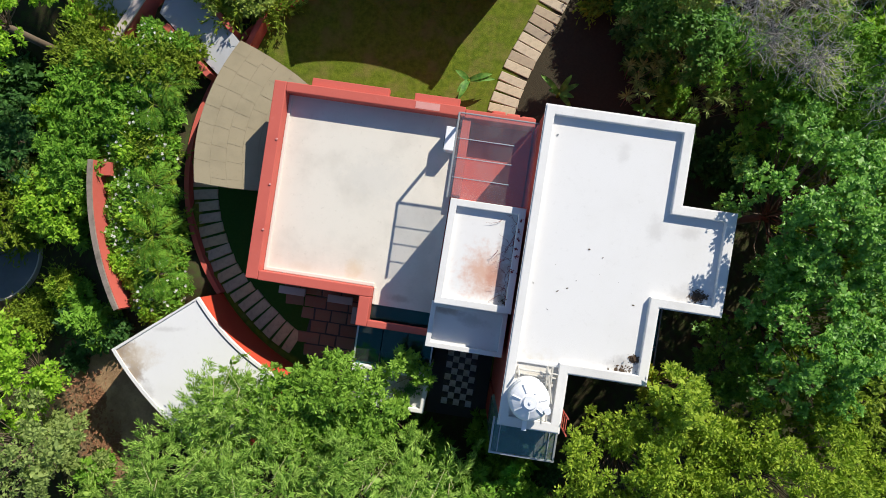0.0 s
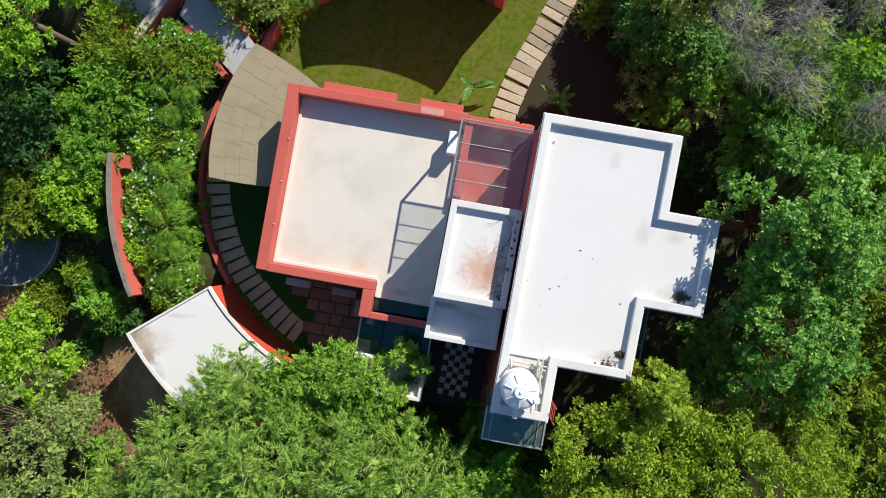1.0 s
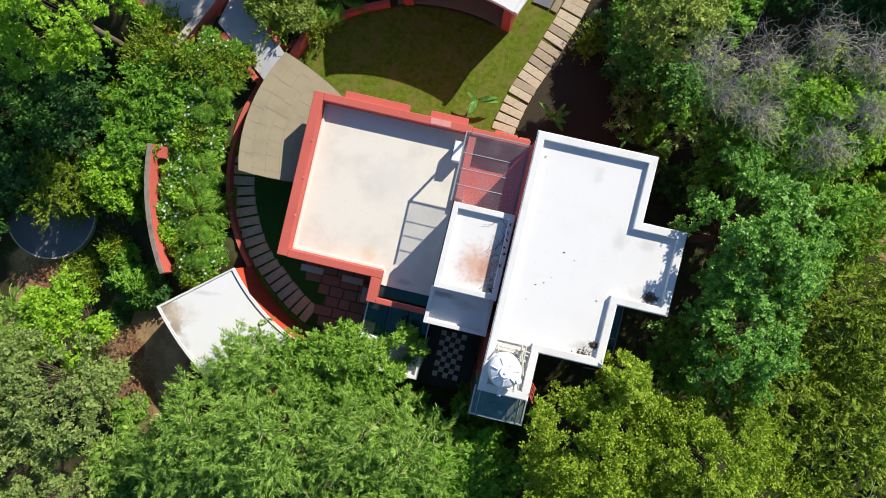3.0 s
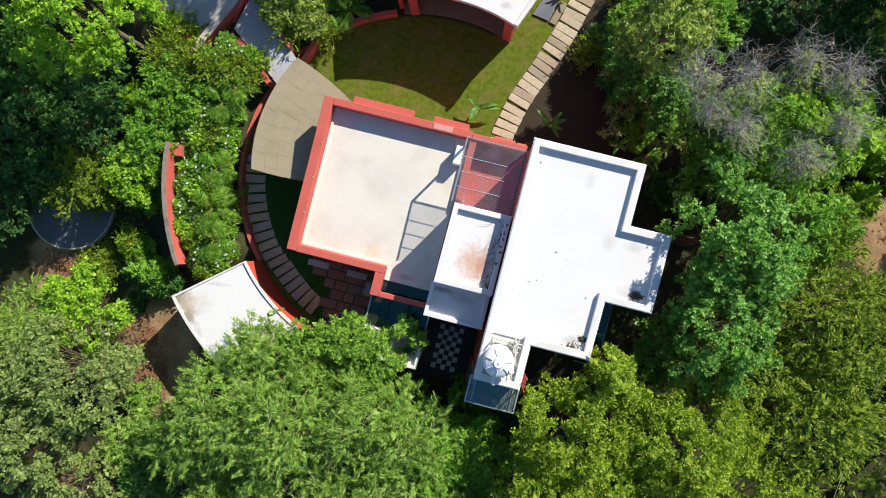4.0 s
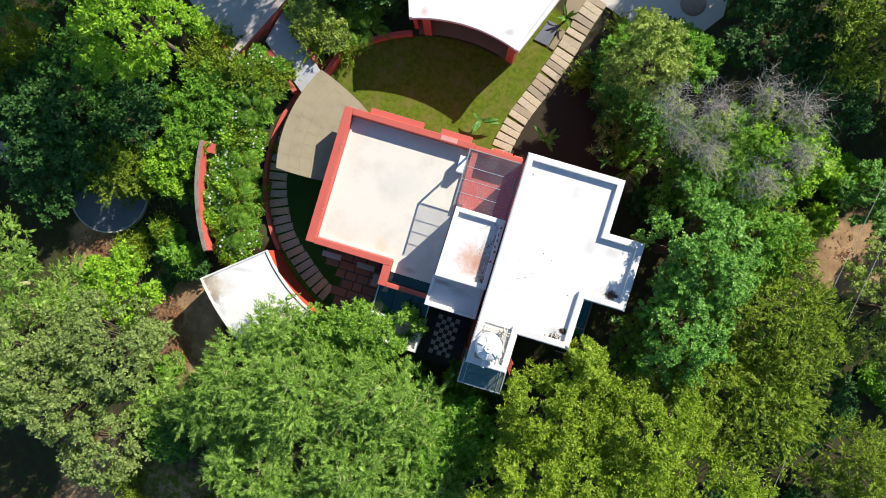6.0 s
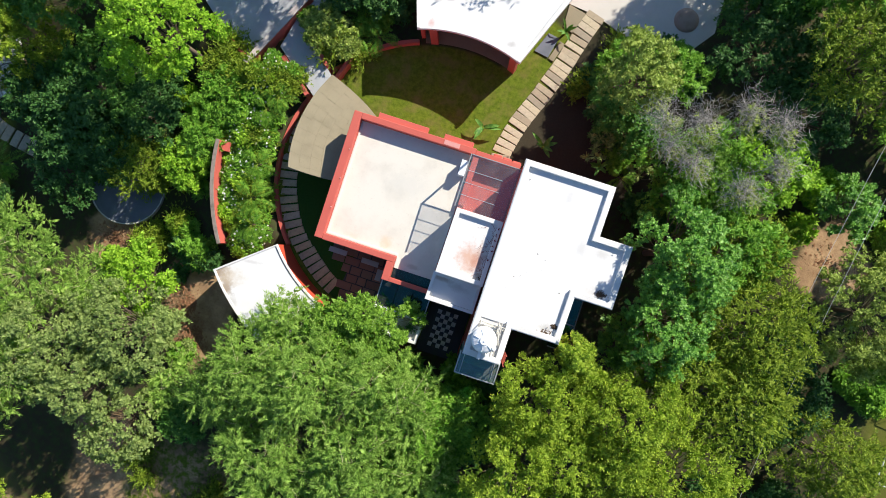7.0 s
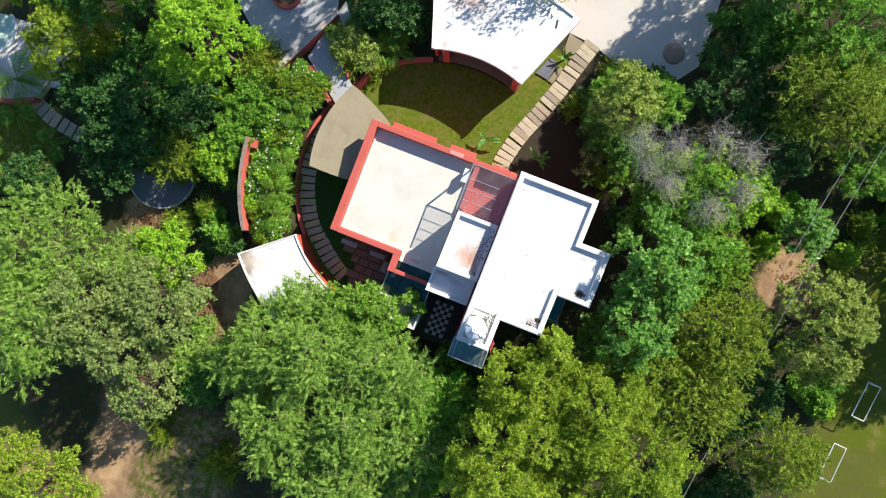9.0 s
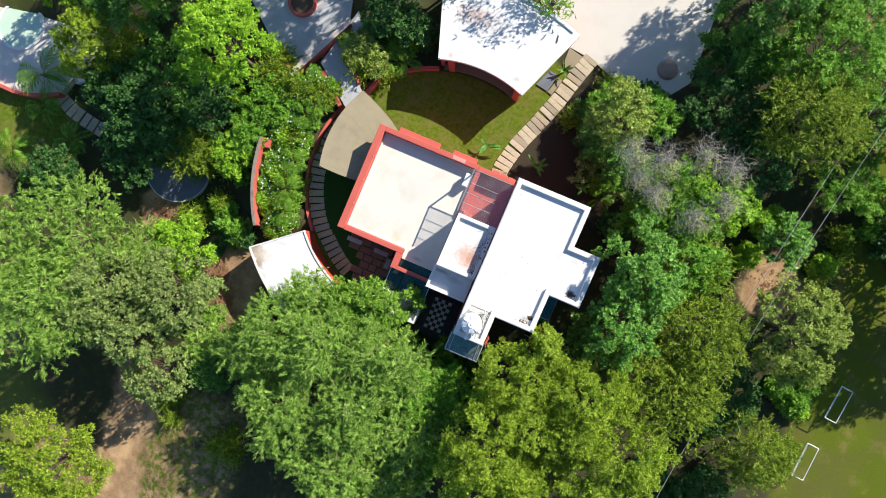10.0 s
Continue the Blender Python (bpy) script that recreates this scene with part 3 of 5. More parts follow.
part("parapet", ring(P_OUT, inset(P_OUT, 0.15), 3.24, 3.5, 0.025), M["white_wall"], pl)

# glass box at the end of the white house
gb = house("glass_bay", "glazed bay with a teal glass top and steel frame")
part("floor", box(1.78, 3.6, -6.05, -5.0, 2.3, 2.45, 0.0), M["concrete"], gb)
part("wall", box(1.76, 3.62, -6.08, -5.0, -0.1, 2.3, 0.0), M["red"], gb)
part("top_pane", box(1.74, 3.64, -6.06, -5.02, 5.56, 5.575, 0.002), M["glass_bay"], gb)
part("front_pane", box(1.74, 3.64, -6.07, -6.055, 2.45, 5.55, 0.002), M["glass_bay"], gb)
part("side_pane", box(1.72, 1.735, -6.05, -5.02, 2.45, 5.55, 0.002), M["glass_bay"], gb)
part("side_pane", box(3.645, 3.66, -6.05, -5.02, 2.45, 5.55, 0.002), M["glass_bay"], gb)
for x0, x1, y0, y1 in ((1.66, 3.72, -6.13, -6.07), (1.66, 1.72, -6.07, -4.99), (3.66, 3.72, -6.07, -4.99), (1.9, 1.93, -6.05, -5.0), (3.45, 3.48, -6.05, -5.0)):
    part("frame_bar", box(x0, x1, y0, y1, 5.55, 5.62, 0.008), M["steel_light"], gb)
part("shelf", box(1.95, 2.15, -5.5, -5.05, 5.1, 5.2, 0.02), M["bench"], gb)

# ---- things on the roofs ----


def in_house(x, y, z, rz=0.0):
    return HM @ pose(x, y, z, 0, 0, rz)


def water_tank():
    t = empty("water_tank", in_house(2.5, -4.02, 6.27), "round white plastic water tank with a ribbed top", "water tank")
    bm = bmesh.new()
    prof = [(0.0, 0.0), (0.58, 0.0), (0.6, 0.04), (0.6, 0.2), (0.57, 0.23), (0.6, 0.26), (0.6, 0.45), (0.57, 0.48), (0.6, 0.51), (0.6, 0.72), (0.57, 0.76), (0.5, 0.82), (0.28, 0.94), (0.24, 0.95), (0.0, 0.95)]
    seg, rings = 36, []
    for r, z in prof:
        rings.append([bm.verts.new((max(r, 0.001) * math.cos(2 * math.pi * k / seg), max(r, 0.001) * math.sin(2 * math.pi * k / seg), z)) for k in range(seg)])
    for a, b in zip(rings, rings[1:]):
        for k in range(seg):
            bm.faces.new((a[k], a[(k + 1) % seg], b[(k + 1) % seg], b[k]))
    part("body", bm, M["tank"], t)
    for k in range(7):
        a = 2 * math.pi * (k + 0.3) / 7
        c, s = math.cos(a), math.sin(a)
        part("rib", cyl((0.27 * c, 0.27 * s, 0.95), (0.52 * c, 0.52 * s, 0.825), 0.025, 0.03, 6), M["tank"], t)
    lid = part("lid", cyl((0, 0, 0.95), (0, 0, 1.02), 0.22, 0.19, 24), M["tank"], t)
    part("knob", cyl((0, 0, 1.02), (0, 0, 1.06), 0.05, 0.04, 10), M["tank"], lid)
    part("inlet", cyl((0.55, -0.2, 0.62), (0.55, -0.2, 0.88), 0.11, 0.1, 16), M["tank"], t)
    part("cloth", box(-0.06, 0.08, -0.98, -0.55, 0.38, 0.4, 0.006), M["tank"], t, "white rag hung over the rim")


water_tank()


def pipe_rack():
    t = empty("pipe_rack", in_house(0, 0, 0), "aged plastic water pipes along the roof edge", "pipes")
    for p, q in (((2.15, -3.25, 6.42), (3.3, -3.25, 6.42)), ((2.15, -3.38, 6.38), (3.3, -3.38, 6.38)), ((2.12, -3.2, 6.27), (2.12, -3.4, 6.8)),
                 ((2.98, -3.05, 6.46), (3.02, -4.75, 6.46)), ((3.12, -3.05, 6.42), (3.16, -4.75, 6.42)), ((2.92, -3.0, 6.62), (3.22, -4.1, 6.55)), ((3.0, -3.2, 6.27), (3.0, -3.2, 7.0))):
        part("pipe", cyl(p, q, 0.03, None, 8), M["pvc"], t)
    for y in (-3.6, -4.3):
        part("support", box(2.92, 3.22, y - 0.04, y + 0.04, 6.27, 6.4, 0.01), M["pvc"], t)


pipe_rack()
ladder = empty("wall_ladder", in_house(0, 0, 0), "red painted steel ladder fixed to a wall", "ladder")
for y in (-4.95, -4.45):
    part("rail", cyl((3.76, y, 0.0), (3.76, y, 6.7), 0.025, None, 8), M["red_pipe"], ladder)
for i in range(20):
    part("rung", cyl((3.76, -4.94, 0.35 + 0.32 * i), (3.76, -4.46, 0.35 + 0.32 * i), 0.014, None, 6), M["red_pipe"], ladder)


def ac_unit():
    t = empty("air_conditioner", in_house(-1.08, 3.72, 3.3), "white outdoor air conditioner unit on feet", "air conditioner")
    part("case", box(-0.17, 0.17, -0.41, 0.41, 0.1, 0.68, 0.03), M["tank"], t)
    g = part("grille", cyl((-0.172, -0.08, 0.39), (-0.19, -0.08, 0.39), 0.24, 0.24, 24), M["dark_metal"], t)
    for i in range(5):
        part("wire_guard", box(-0.2, -0.19, -0.3, 0.14, 0.2 + 0.095 * i, 0.21 + 0.095 * i, 0.0), M["steel"], g)
    for y in (-0.3, 0.3):
        part("foot", box(-0.18, 0.18, y - 0.03, y + 0.03, 0.0, 0.1, 0.008), M["steel"], t)


ac_unit()


def debris(name, label, x, y, z, r, n, mat, seed, cat="leaf litter", flat=0.35, size=0.05):
    rng = np.random.default_rng(seed)
    V, F = [], []
    for _ in range(n):
        a, d = rng.uniform(0, 2 * np.pi), r * abs(rng.normal(0, 0.5))
        c = np.array([d * math.cos(a), d * math.sin(a) * 0.7, 0.01 + flat * max(0.0, r - d) * rng.uniform(0, 1) * 0.4])
        u = rng.normal(size=3)
        u /= np.linalg.norm(u)
        w = np.cross(u, rng.normal(size=3))
        w /= np.linalg.norm(w)
        s = size * rng.uniform(0.5, 1.4)
        u[2] *= 0.3
        w[2] *= 0.3
        b = len(V)
        V += [c - u * s, c + w * s * 0.5, c + u * s, c - w * s * 0.5]
        V[-4:] = [np.array([q[0], q[1], max(q[2], 0.003)]) for q in V[-4:]]
        F.append((b, b + 1, b + 2, b + 3))
    ob = new(name, mesh_of(name, V, F, mat))
    ob.matrix_world = in_house(x, y, z)
    return tagged(ob, label, cat, kind="stuff")


debris("leaf_litter", "dry brown leaf heap in a roof corner", 7.1, -0.3, 6.27, 0.26, 420, M["debris"], 3, flat=0.7)
debris("leaf_litter", "dry brown leaf heap on the white roof", 5.5, -2.45, 6.27, 0.17, 260, M["debris"], 4, flat=0.8)
debris("leaf_litter", "scattered dark leaf flecks on the white roof", 5.2, -2.85, 6.27, 0.45, 90, M["debris"], 5, flat=0.02)
debris("leaf_litter", "orange dry leaf pile on the white roof", 1.95, -2.5, 6.27, 0.12, 50, M["pvc"], 6)
debris("leaf_litter", "scattered flecks over the white roof", 4.0, 0.0, 6.27, 5.2, 14, M["debris"], 7, flat=0.0, size=0.04)
for k, (gx, gy, gr, n) in enumerate(((-15.0, -6.2, 2.3, 900), (-14.4, -7.9, 1.9, 700), (-20.8, -3.2, 2.0, 500), (20.4, 2.4, 2.2, 160))):
    heap = debris("leaf_litter", "dry brown leaves strewn over bare soil", 0, 0, 0, gr, n, M["litter"], 300 + k, flat=0.0, size=0.1)
    heap.matrix_world = pose(gx, gy, ground_z(gx, gy) + 0.03)
debris("weed_mat", "dark weeds and dirt on the small roof", -1.15, -5.1, 3.3, 0.45, 420, M["leaf_dark"], 8, "weeds", 0.5)
debris("leaf_litter", "brown dirt in the roof corner", -0.95, -4.75, 3.3, 0.3, 140, M["debris"], 9, flat=0.1)
for k, y in enumerate((1.2, 0.85, 0.6, 0.3, 0.05, -0.4)):
    debris("creeper_leaves", "dark red creeper leaves on a white parapet", 1.58 - 0.03 * (k % 2), y, 5.835, 0.12, 11, M["vine"], 40 + k, "creeper", 0.1, 0.045)
debris("leaf_litter", "brown litter on the stair block roof", 1.46, -1.42, 5.65, 0.12, 70, M["debris"], 10)


def vine():
    rng = np.random.default_rng(12)
    lines = []
    for i in range(36):
        p = np.array([rng.uniform(1.3, 1.6) if i % 9 else rng.uniform(0.9, 1.3), rng.uniform(-1.3, 1.3), 5.67])
        d = np.array([rng.uniform(-0.6, 0.3), rng.uniform(-1, 1), 0.0])
        line = []
        for k in range(7):
            line.append((tuple(p), 0.008 * (1 - k / 9)))
            d += np.array([rng.uniform(-0.5, 0.5), rng.uniform(-0.5, 0.5), 0.0])
            p = p + 0.09 * d / max(np.linalg.norm(d), 0.1) + np.array([0, 0, rng.uniform(-0.01, 0.03)])
            p[0], p[1] = min(max(p[0], -0.45), 1.47), min(max(p[1], -1.46), 1.32)
        lines.append(line)
    V, F = tubes(lines, 4)
    ob = new("dry_vine", mesh_of("dry_vine", V, F, M["vine"]))
    ob.matrix_world = HM
    tagged(ob, "dry dark red creeper sprawled over a white roof", "vine", kind="stuff")


vine()

# ---- round garden: walls, slab, annexes ----


def deck_point(u, v, z):
    """A place on the entry deck: u metres in from its outer edge, v along it from the walkway to the court."""
    r = 7.2 + 0.98 * (1 - v) - u
    a0 = 137.0 - min(u, 3.2) * 1.9
    a1 = 180.6 + min(u, 3.2) * 1.75
    x, y = on_circle(r, a0 + (a1 - a0) * v)
    return x, y, z - 0.25 * (y - 2.6)


def deck_piece(u0, u1, v0, v1, z0, z1, n, m=2):
    """A curved slab on the deck between two distances and two stretches."""
    V, F = [], []
    for z in (z0, z1):
        for i in range(n + 1):
            for j in range(m + 1):
                V.append(deck_point(u0 + (u1 - u0) * j / m, v0 + (v1 - v0) * i / n, z))
    w, k = m + 1, (n + 1) * (m + 1)
    for i in range(n):
        for j in range(m):
            a = i * w + j
            F += [(a, a + 1, a + w + 1, a + w), (k + a, k + a + w, k + a + w + 1, k + a + 1)]
        F += [(i * w, i * w + w, k + i * w + w, k + i * w), (i * w + m, k + i * w + m, k + i * w + w + m, i * w + w + m)]
    for j in range(m):
        F += [(j, k + j, k + j + 1, j + 1), (n * w + j, n * w + j + 1, k + n * w + j + 1, k + n * w + j)]
    bm = bmesh.new()
    vs = [bm.verts.new(p) for p in V]
    for q in F:
        bm.faces.new([vs[i] for i in q])
    bmesh.ops.recalc_face_normals(bm, faces=bm.faces)
    return bm




def wall_in(a):
    """Inner radius of the garden wall, which winds slightly inwards past the deck."""
    return 8.4 - 0.005 * max(0.0, a - 181.0)


arc = tagged(part("garden_wall", sector(wall_in, lambda a: wall_in(a) + 0.19, 141, 211.0, -0.4, 0.45, 48, 0.02), M["red"]), "curved red garden retaining wall", "wall", kind="structure")
deck = empty("entry_deck", Matrix(), "sloping sandstone entry deck with paved joints", "deck")
part("base", deck_piece(-0.015, 4.0, 0.0, 1.0, 2.42, 2.64, 30, 6), M["joint"], deck)

annex = empty("garden_annex", Matrix(), "small white-roofed annex with a curved orange-red wall", "house")
part("wall", sector(8.36, 12.06, 211.1, 241, -1.6, 2.19, 40), M["red_bright"], annex, "orange-red curved wall")
part("roof", sector(8.38, 12.16, 210.9, 241.1, 2.19, 2.35, 40), M["roof_annex"], annex)
part("kerb", sector(8.37, 8.47, 210.9, 241.1, 2.351, 2.4, 40, 0.01), M["white_wall"], annex)
part("gutter", sector(8.475, 8.54, 211.5, 240.5, 2.351, 2.362, 40), M["net"], annex, "dark gutter strip")
part("kerb", sector(12.06, 12.18, 210.9, 241.1, 2.351, 2.4, 40, 0.01), M["white_wall"], annex)
part("kerb", sector(8.52, 12.05, 210.9, 211.4, 2.351, 2.4, 8, 0.015), M["white_wall"], annex)

free = empty("curved_wall", Matrix(), "free-standing curved red wall with weathered grey coping", "wall")
part("body", sector(11.56, 11.76, 175.5, 204.5, -0.6, 1.7, 40), M["red"], free)
part("coping", sector(11.59, 11.78, 175.5, 204.5, 1.7, 1.78, 40, 0.02), M["coping"], free)
part("pier", sector(11.13, 11.525, 175.5, 178.2, -0.6, 1.3, 6, 0.02), M["red"], free)

nb = empty("round_pavilion", Matrix(), "white-roofed pavilion with a concave curved front", "house")
part("wall", sector(11.6, 13.5, 62.4, 99.6, -0.1, 2.58, 40), M["red"], nb)
part("side_wall", sector(8.9, 11.598, 62.4, 63.6, -0.1, 2.58, 4), M["red"], nb)
part("side_wall", sector(8.9, 11.598, 98.2, 99.6, -0.1, 2.58, 4), M["red"], nb)
part("floor", sector(8.62, 11.598, 63.62, 98.18, -0.1, 0.06, 30), M["joint"], nb, "dark stone floor")
part("fascia", sector(8.505, 8.53, 60.8, 100.1, 2.52, 2.64, 40), M["red"], nb, "thin red roof edge")
part("pier", sector(8.56, 8.86, 93.2, 96.0, -0.1, 2.58, 5), M["red"], nb)
part("pier", sector(8.56, 8.86, 61.8, 64.6, -0.1, 2.58, 5), M["red"], nb)
part("roof", sector(8.5, 13.72, 60.1, 100.2, 2.58, 2.8, 44, 0.02), M["roof_pav"], nb)
part("kerb", sector(8.5, 13.72, 60.1, 61.3, 2.801, 2.89, 8, 0.015), M["white_wall"], nb)
part("kerb", sector(8.52, 13.75, 99.2, 100.2, 2.801, 2.89, 8, 0.015), M["white_wall"], nb)
part("kerb", sector(13.53, 13.75, 62.0, 99.1, 2.801, 2.89, 40, 0.015), M["white_wall"], nb)
part("gutter_trap", box(2.75, 2.85, 13.7, 14.2, 2.801, 2.83, 0.01), M["dark_metal"], nb)
tagged(part("lawn_wall", sector(8.5, 8.72, 100.5, 137, -0.2, 0.45, 30, 0.02), M["red"]), "low curved red wall edging the lawn", "wall", kind="structure")

# paved ways, north-west


def flat(name, pts, z, mat, label, category="pavement", t=0.12):
    n = len(pts)
    area = sum(pts[i][0] * pts[(i + 1) % n][1] - pts[(i + 1) % n][0] * pts[i][1] for i in range(n))
    return tagged(part(name, prism(pts if area > 0 else pts[::-1], z - t, z, 0.01), mat), label, category, kind="structure")


flat("walkway", [(-9.5, 6.75), (-8.42, 7.7), (-10.4, 10.2), (-9.4, 12.6), (-10.3, 13.2), (-11.9, 9.3)], 1.25, M["paving"], "pale grey paved garden walkway", t=0.5)
flat("court", [(-13.45, 8.35), (-10.75, 12.3), (-11.2, 16.0), (-13.0, 22.0), (-22.0, 22.0), (-19.0, 14.0), (-15.6, 10.1)], 1.0, M["paving"], "grey paved court in tree shade", t=0.6)


def straight_wall(name, p, q, w, z0, z1, mat, label, cop=None):
    d = (Vector(q) - Vector(p)).normalized()
    s = Vector((-d.y, d.x)) * (w / 2)
    p, q = Vector(p), Vector(q)
    pts = [tuple(p - s), tuple(q - s), tuple(q + s), tuple(p + s)]
    ob = part(name, prism(pts, z0, z1, 0.015), mat)
    tagged(ob, label, "wall", kind="structure")
    if cop:
        s = s * 1.15
        part("coping", prism([tuple(p - s), tuple(q - s), tuple(q + s), tuple(p + s)], z1, z1 + 0.08, 0.015), cop, ob)
    return ob


straight_wall("court_wall", (-13.45, 7.95), (-10.55, 12.2), 0.3, -0.3, 1.85, M["red"], "red wall with weathered coping beside the court", M["coping_pale"])
straight_wall("court_kerb", (-15.75, 10.1), (-13.6, 8.3), 0.2, -0.5, 1.3, M["red"], "low red kerb wall of the court")
straight_wall("walkway_kerb", (-9.9, 6.8), (-11.6, 8.75), 0.24, -0.2, 1.45, M["red"], "red kerb wall of the walkway")
straight_wall("walkway_kerb", (-9.0, 8.55), (-10.3, 10.1), 0.2, -0.2, 1.5, M["red"], "red kerb wall of the walkway")
straight_wall("bed_kerb", (-8.65, 8.1), (-7.85, 9.6), 0.22, -0.2, 0.75, M["red"], "low red kerb of the planting bed")
rg = empty("tree_ring", Matrix(), "round red kerb round a tree", "planter")
bm = bmesh.new()
bmesh.ops.create_circle(bm, segments=32, radius=0.95, matrix=Matrix.Translation((-14.1, 12.9, 1.0)))
outer = [tuple(v.co.xy) for v in bm.verts]
bm.free()
inner = [(-14.1 + (x + 14.1) * 0.8, 12.9 + (y - 12.9) * 0.8) for x, y in outer]
part("kerb", ring(outer, inner, 0.9, 1.3, 0.02), M["red"], rg)
part("soil", prism(inner, 0.9, 1.2), M["debris"], rg)

tree_pit = empty("tree_pit", pose(DRIVE_PIT[0], DRIVE_PIT[1], 0.05), "round brown patch of soil in the driveway", "soil bed")
V, F = tubes([[((0, 0, -0.1), 0.72), ((0, 0, 0.03), 0.7), ((0, 0, 0.07), 0.45), ((0, 0, 0.085), 0.02)]], 28)
part("soil", mesh_of("soil", V, F, M["pit_soil"], True), None, tree_pit)
flat("driveway", [(3.55, 14.7), (5.5, 14.2), (7.2, 13.3), (11.0, 12.9), (12.3, 14.2), (12.7, 18.0), (13.4, 26.0), (3.0, 26.0), (1.2, 17.2)], 0.05, M["concrete"], "pale concrete driveway", "driveway", 0.2)
tagged(part("sand_slab", prism([(3.2, 11.33), (3.5, 11.2), (4.0, 12.28), (3.7, 12.42)], -0.05, 0.07, 0.01), M["slab"]), "sandstone slab beside the garden path", "slab")
flat("patio", [(3.75, 13.3), (4.3, 13.0), (4.9, 14.2), (3.9, 14.6)], 0.04, M["slab"], "sandstone patio strip beside the pavilion", t=0.15)
tagged(part("doormat", prism([(2.34, 11.64), (3.16, 11.37), (3.61, 12.56), (2.99, 12.78)], 0.045, 0.085, 0.01), M["slate"]), "grey-blue stone slab on the patio", "slab")
disc_pts = [(-20.6 + 2.25 * math.cos(2 * math.pi * k / 40), 0.1 + 2.25 * math.sin(2 * math.pi * k / 40)) for k in range(40)]
dk = flat("round_terrace", disc_pts, -1.2, M["slate"], "round grey paved terrace among shrubs", "terrace", 0.4)
part("rim", ring([(-20.6 + (x + 20.6) * 1.03, 0.1 + (y - 0.1) * 1.03) for x, y in disc_pts], disc_pts, -1.6, -1.14, 0.015), M["concrete"], dk)
flat("west_court", [(-44, 5.5), (-39.0, 4.2), (-36.0, 3.2), (-33.3, 2.6), (-31.1, 2.85), (-30.0, 3.3), (-28.5, 6.5), (-29.0, 14.0), (-44, 16.0)], -0.95, M["concrete"], "pale paved court with a red edge", "court", 0.6)
west = [(-39.0, 4.2), (-36.0, 3.2), (-34.4, 2.75), (-33.3, 2.56), (-32.2, 2.6), (-31.1, 2.8), (-30.0, 3.2)]
for p, q in zip(west, west[1:]):
    straight_wall("west_kerb", p, q, 0.25, -1.6, -0.75, M["red"], "red kerb of the paved court")
pool = empty("wading_pool", pose(-34.0, 7.2, -0.95), "round shallow pale green pool in a paved court", "pool")
rim_out = [(1.75 * math.cos(2 * math.pi * k / 48), 1.75 * math.sin(2 * math.pi * k / 48)) for k in range(48)]
rim_in = [(x * 0.9, y * 0.9) for x, y in rim_out]
part("rim", ring(rim_out, rim_in, 0.0, 0.1, 0.02), M["white_wall"], pool)
part("basin", prism(rim_in, -0.05, 0.05), M["mint"], pool, "pale mint painted basin")


def garden_chair(x, y, turn):
    t = empty("garden_chair", pose(x, y, ground_z(x, y), 0, 0, turn), "white plastic garden chair among shrubs", "chair")
    part("seat", box(-0.24, 0.24, -0.22, 0.22, 0.4, 0.44, 0.02), M["tank"], t)
    part("backrest", box(-0.24, 0.24, -0.25, -0.21, 0.46, 0.86, 0.015), M["tank"], t)
    for lx in (-0.21, 0.21):
        for ly in (-0.19, 0.19):
            part("leg", cyl((lx * 1.1, ly * 1.1, 0.0), (lx, ly, 0.4), 0.022, 0.025, 8), M["tank"], t)
        part("armrest", box(lx - 0.03, lx + 0.03, -0.22, 0.18, 0.62, 0.65, 0.01), M["tank"], t)


garden_chair(-28.9, 4.5, 30)
straight_wall("low_wall", (-15.6, -8.75), (-14.85, -8.6), 0.25, -0.9, 0.0, M["red"], "short low red wall in the undergrowth")
straight_wall("low_wall", (-14.75, -8.6), (-14.65, -8.15), 0.2, -0.9, 0.0, M["red"], "short low red wall in the undergrowth")

# stone benches by the red house
bench = empty("stone_bench", in_house(-6.58, -2.6, 0), "bluish stone bench by the house wall", "bench", "stone benches")
part("seat", box(-0.53, 0.53, -0.15, 0.15, 0.4, 0.5, 0.02), M["bench"], bench)
for x in (-0.4, 0.4):
    part("leg", box(x - 0.06, x + 0.06, -0.12, 0.12, -0.02, 0.4, 0.01), M["bench"], bench)
copy_thing(bench, in_house(-4.62, -2.66, 0) @ Matrix.Diagonal((0.95, 1, 1, 1)))
copy_thing(bench, in_house(-3.92, -3.2, 0, 90) @ Matrix.Diagonal((0.62, 1.1, 0.9, 1)))

# goals on the playing field


def goal(m, first=None):
    if first:
        return copy_thing(first, m)
    t = empty("football_goal", m, "small white steel football goal on grass", "goal", "football goals")
    for y in (-1.15, 1.15):
        part("post", cyl((0.4, y, 0), (0.4, y, 1.0), 0.024, None, 8), M["goal"], t)
        part("stay", cyl((0.27, y, 0), (-0.4, y, 1.0), 0.014, None, 8), M["goal"], t)
        part("side_bar", cyl((-0.4, y, 1.0), (0.4, y, 1.0), 0.026, None, 8), M["goal"], t)
    for x in (-0.4, 0.4):
        part("crossbar", cyl((x, -1.15, 1.0), (x, 1.15, 1.0), 0.026, None, 8), M["goal"], t)
    part("ground_bar", cyl((0.27, -1.15, 0.02), (0.27, 1.15, 0.02), 0.014, None, 8), M["goal"], t)
    return t


g1 = goal(pose(26.45, -4.06, 0.0, 0, 0, -14))
goal(pose(25.3, -8.2, 0.0, 0, 0, -12), g1)

# power line


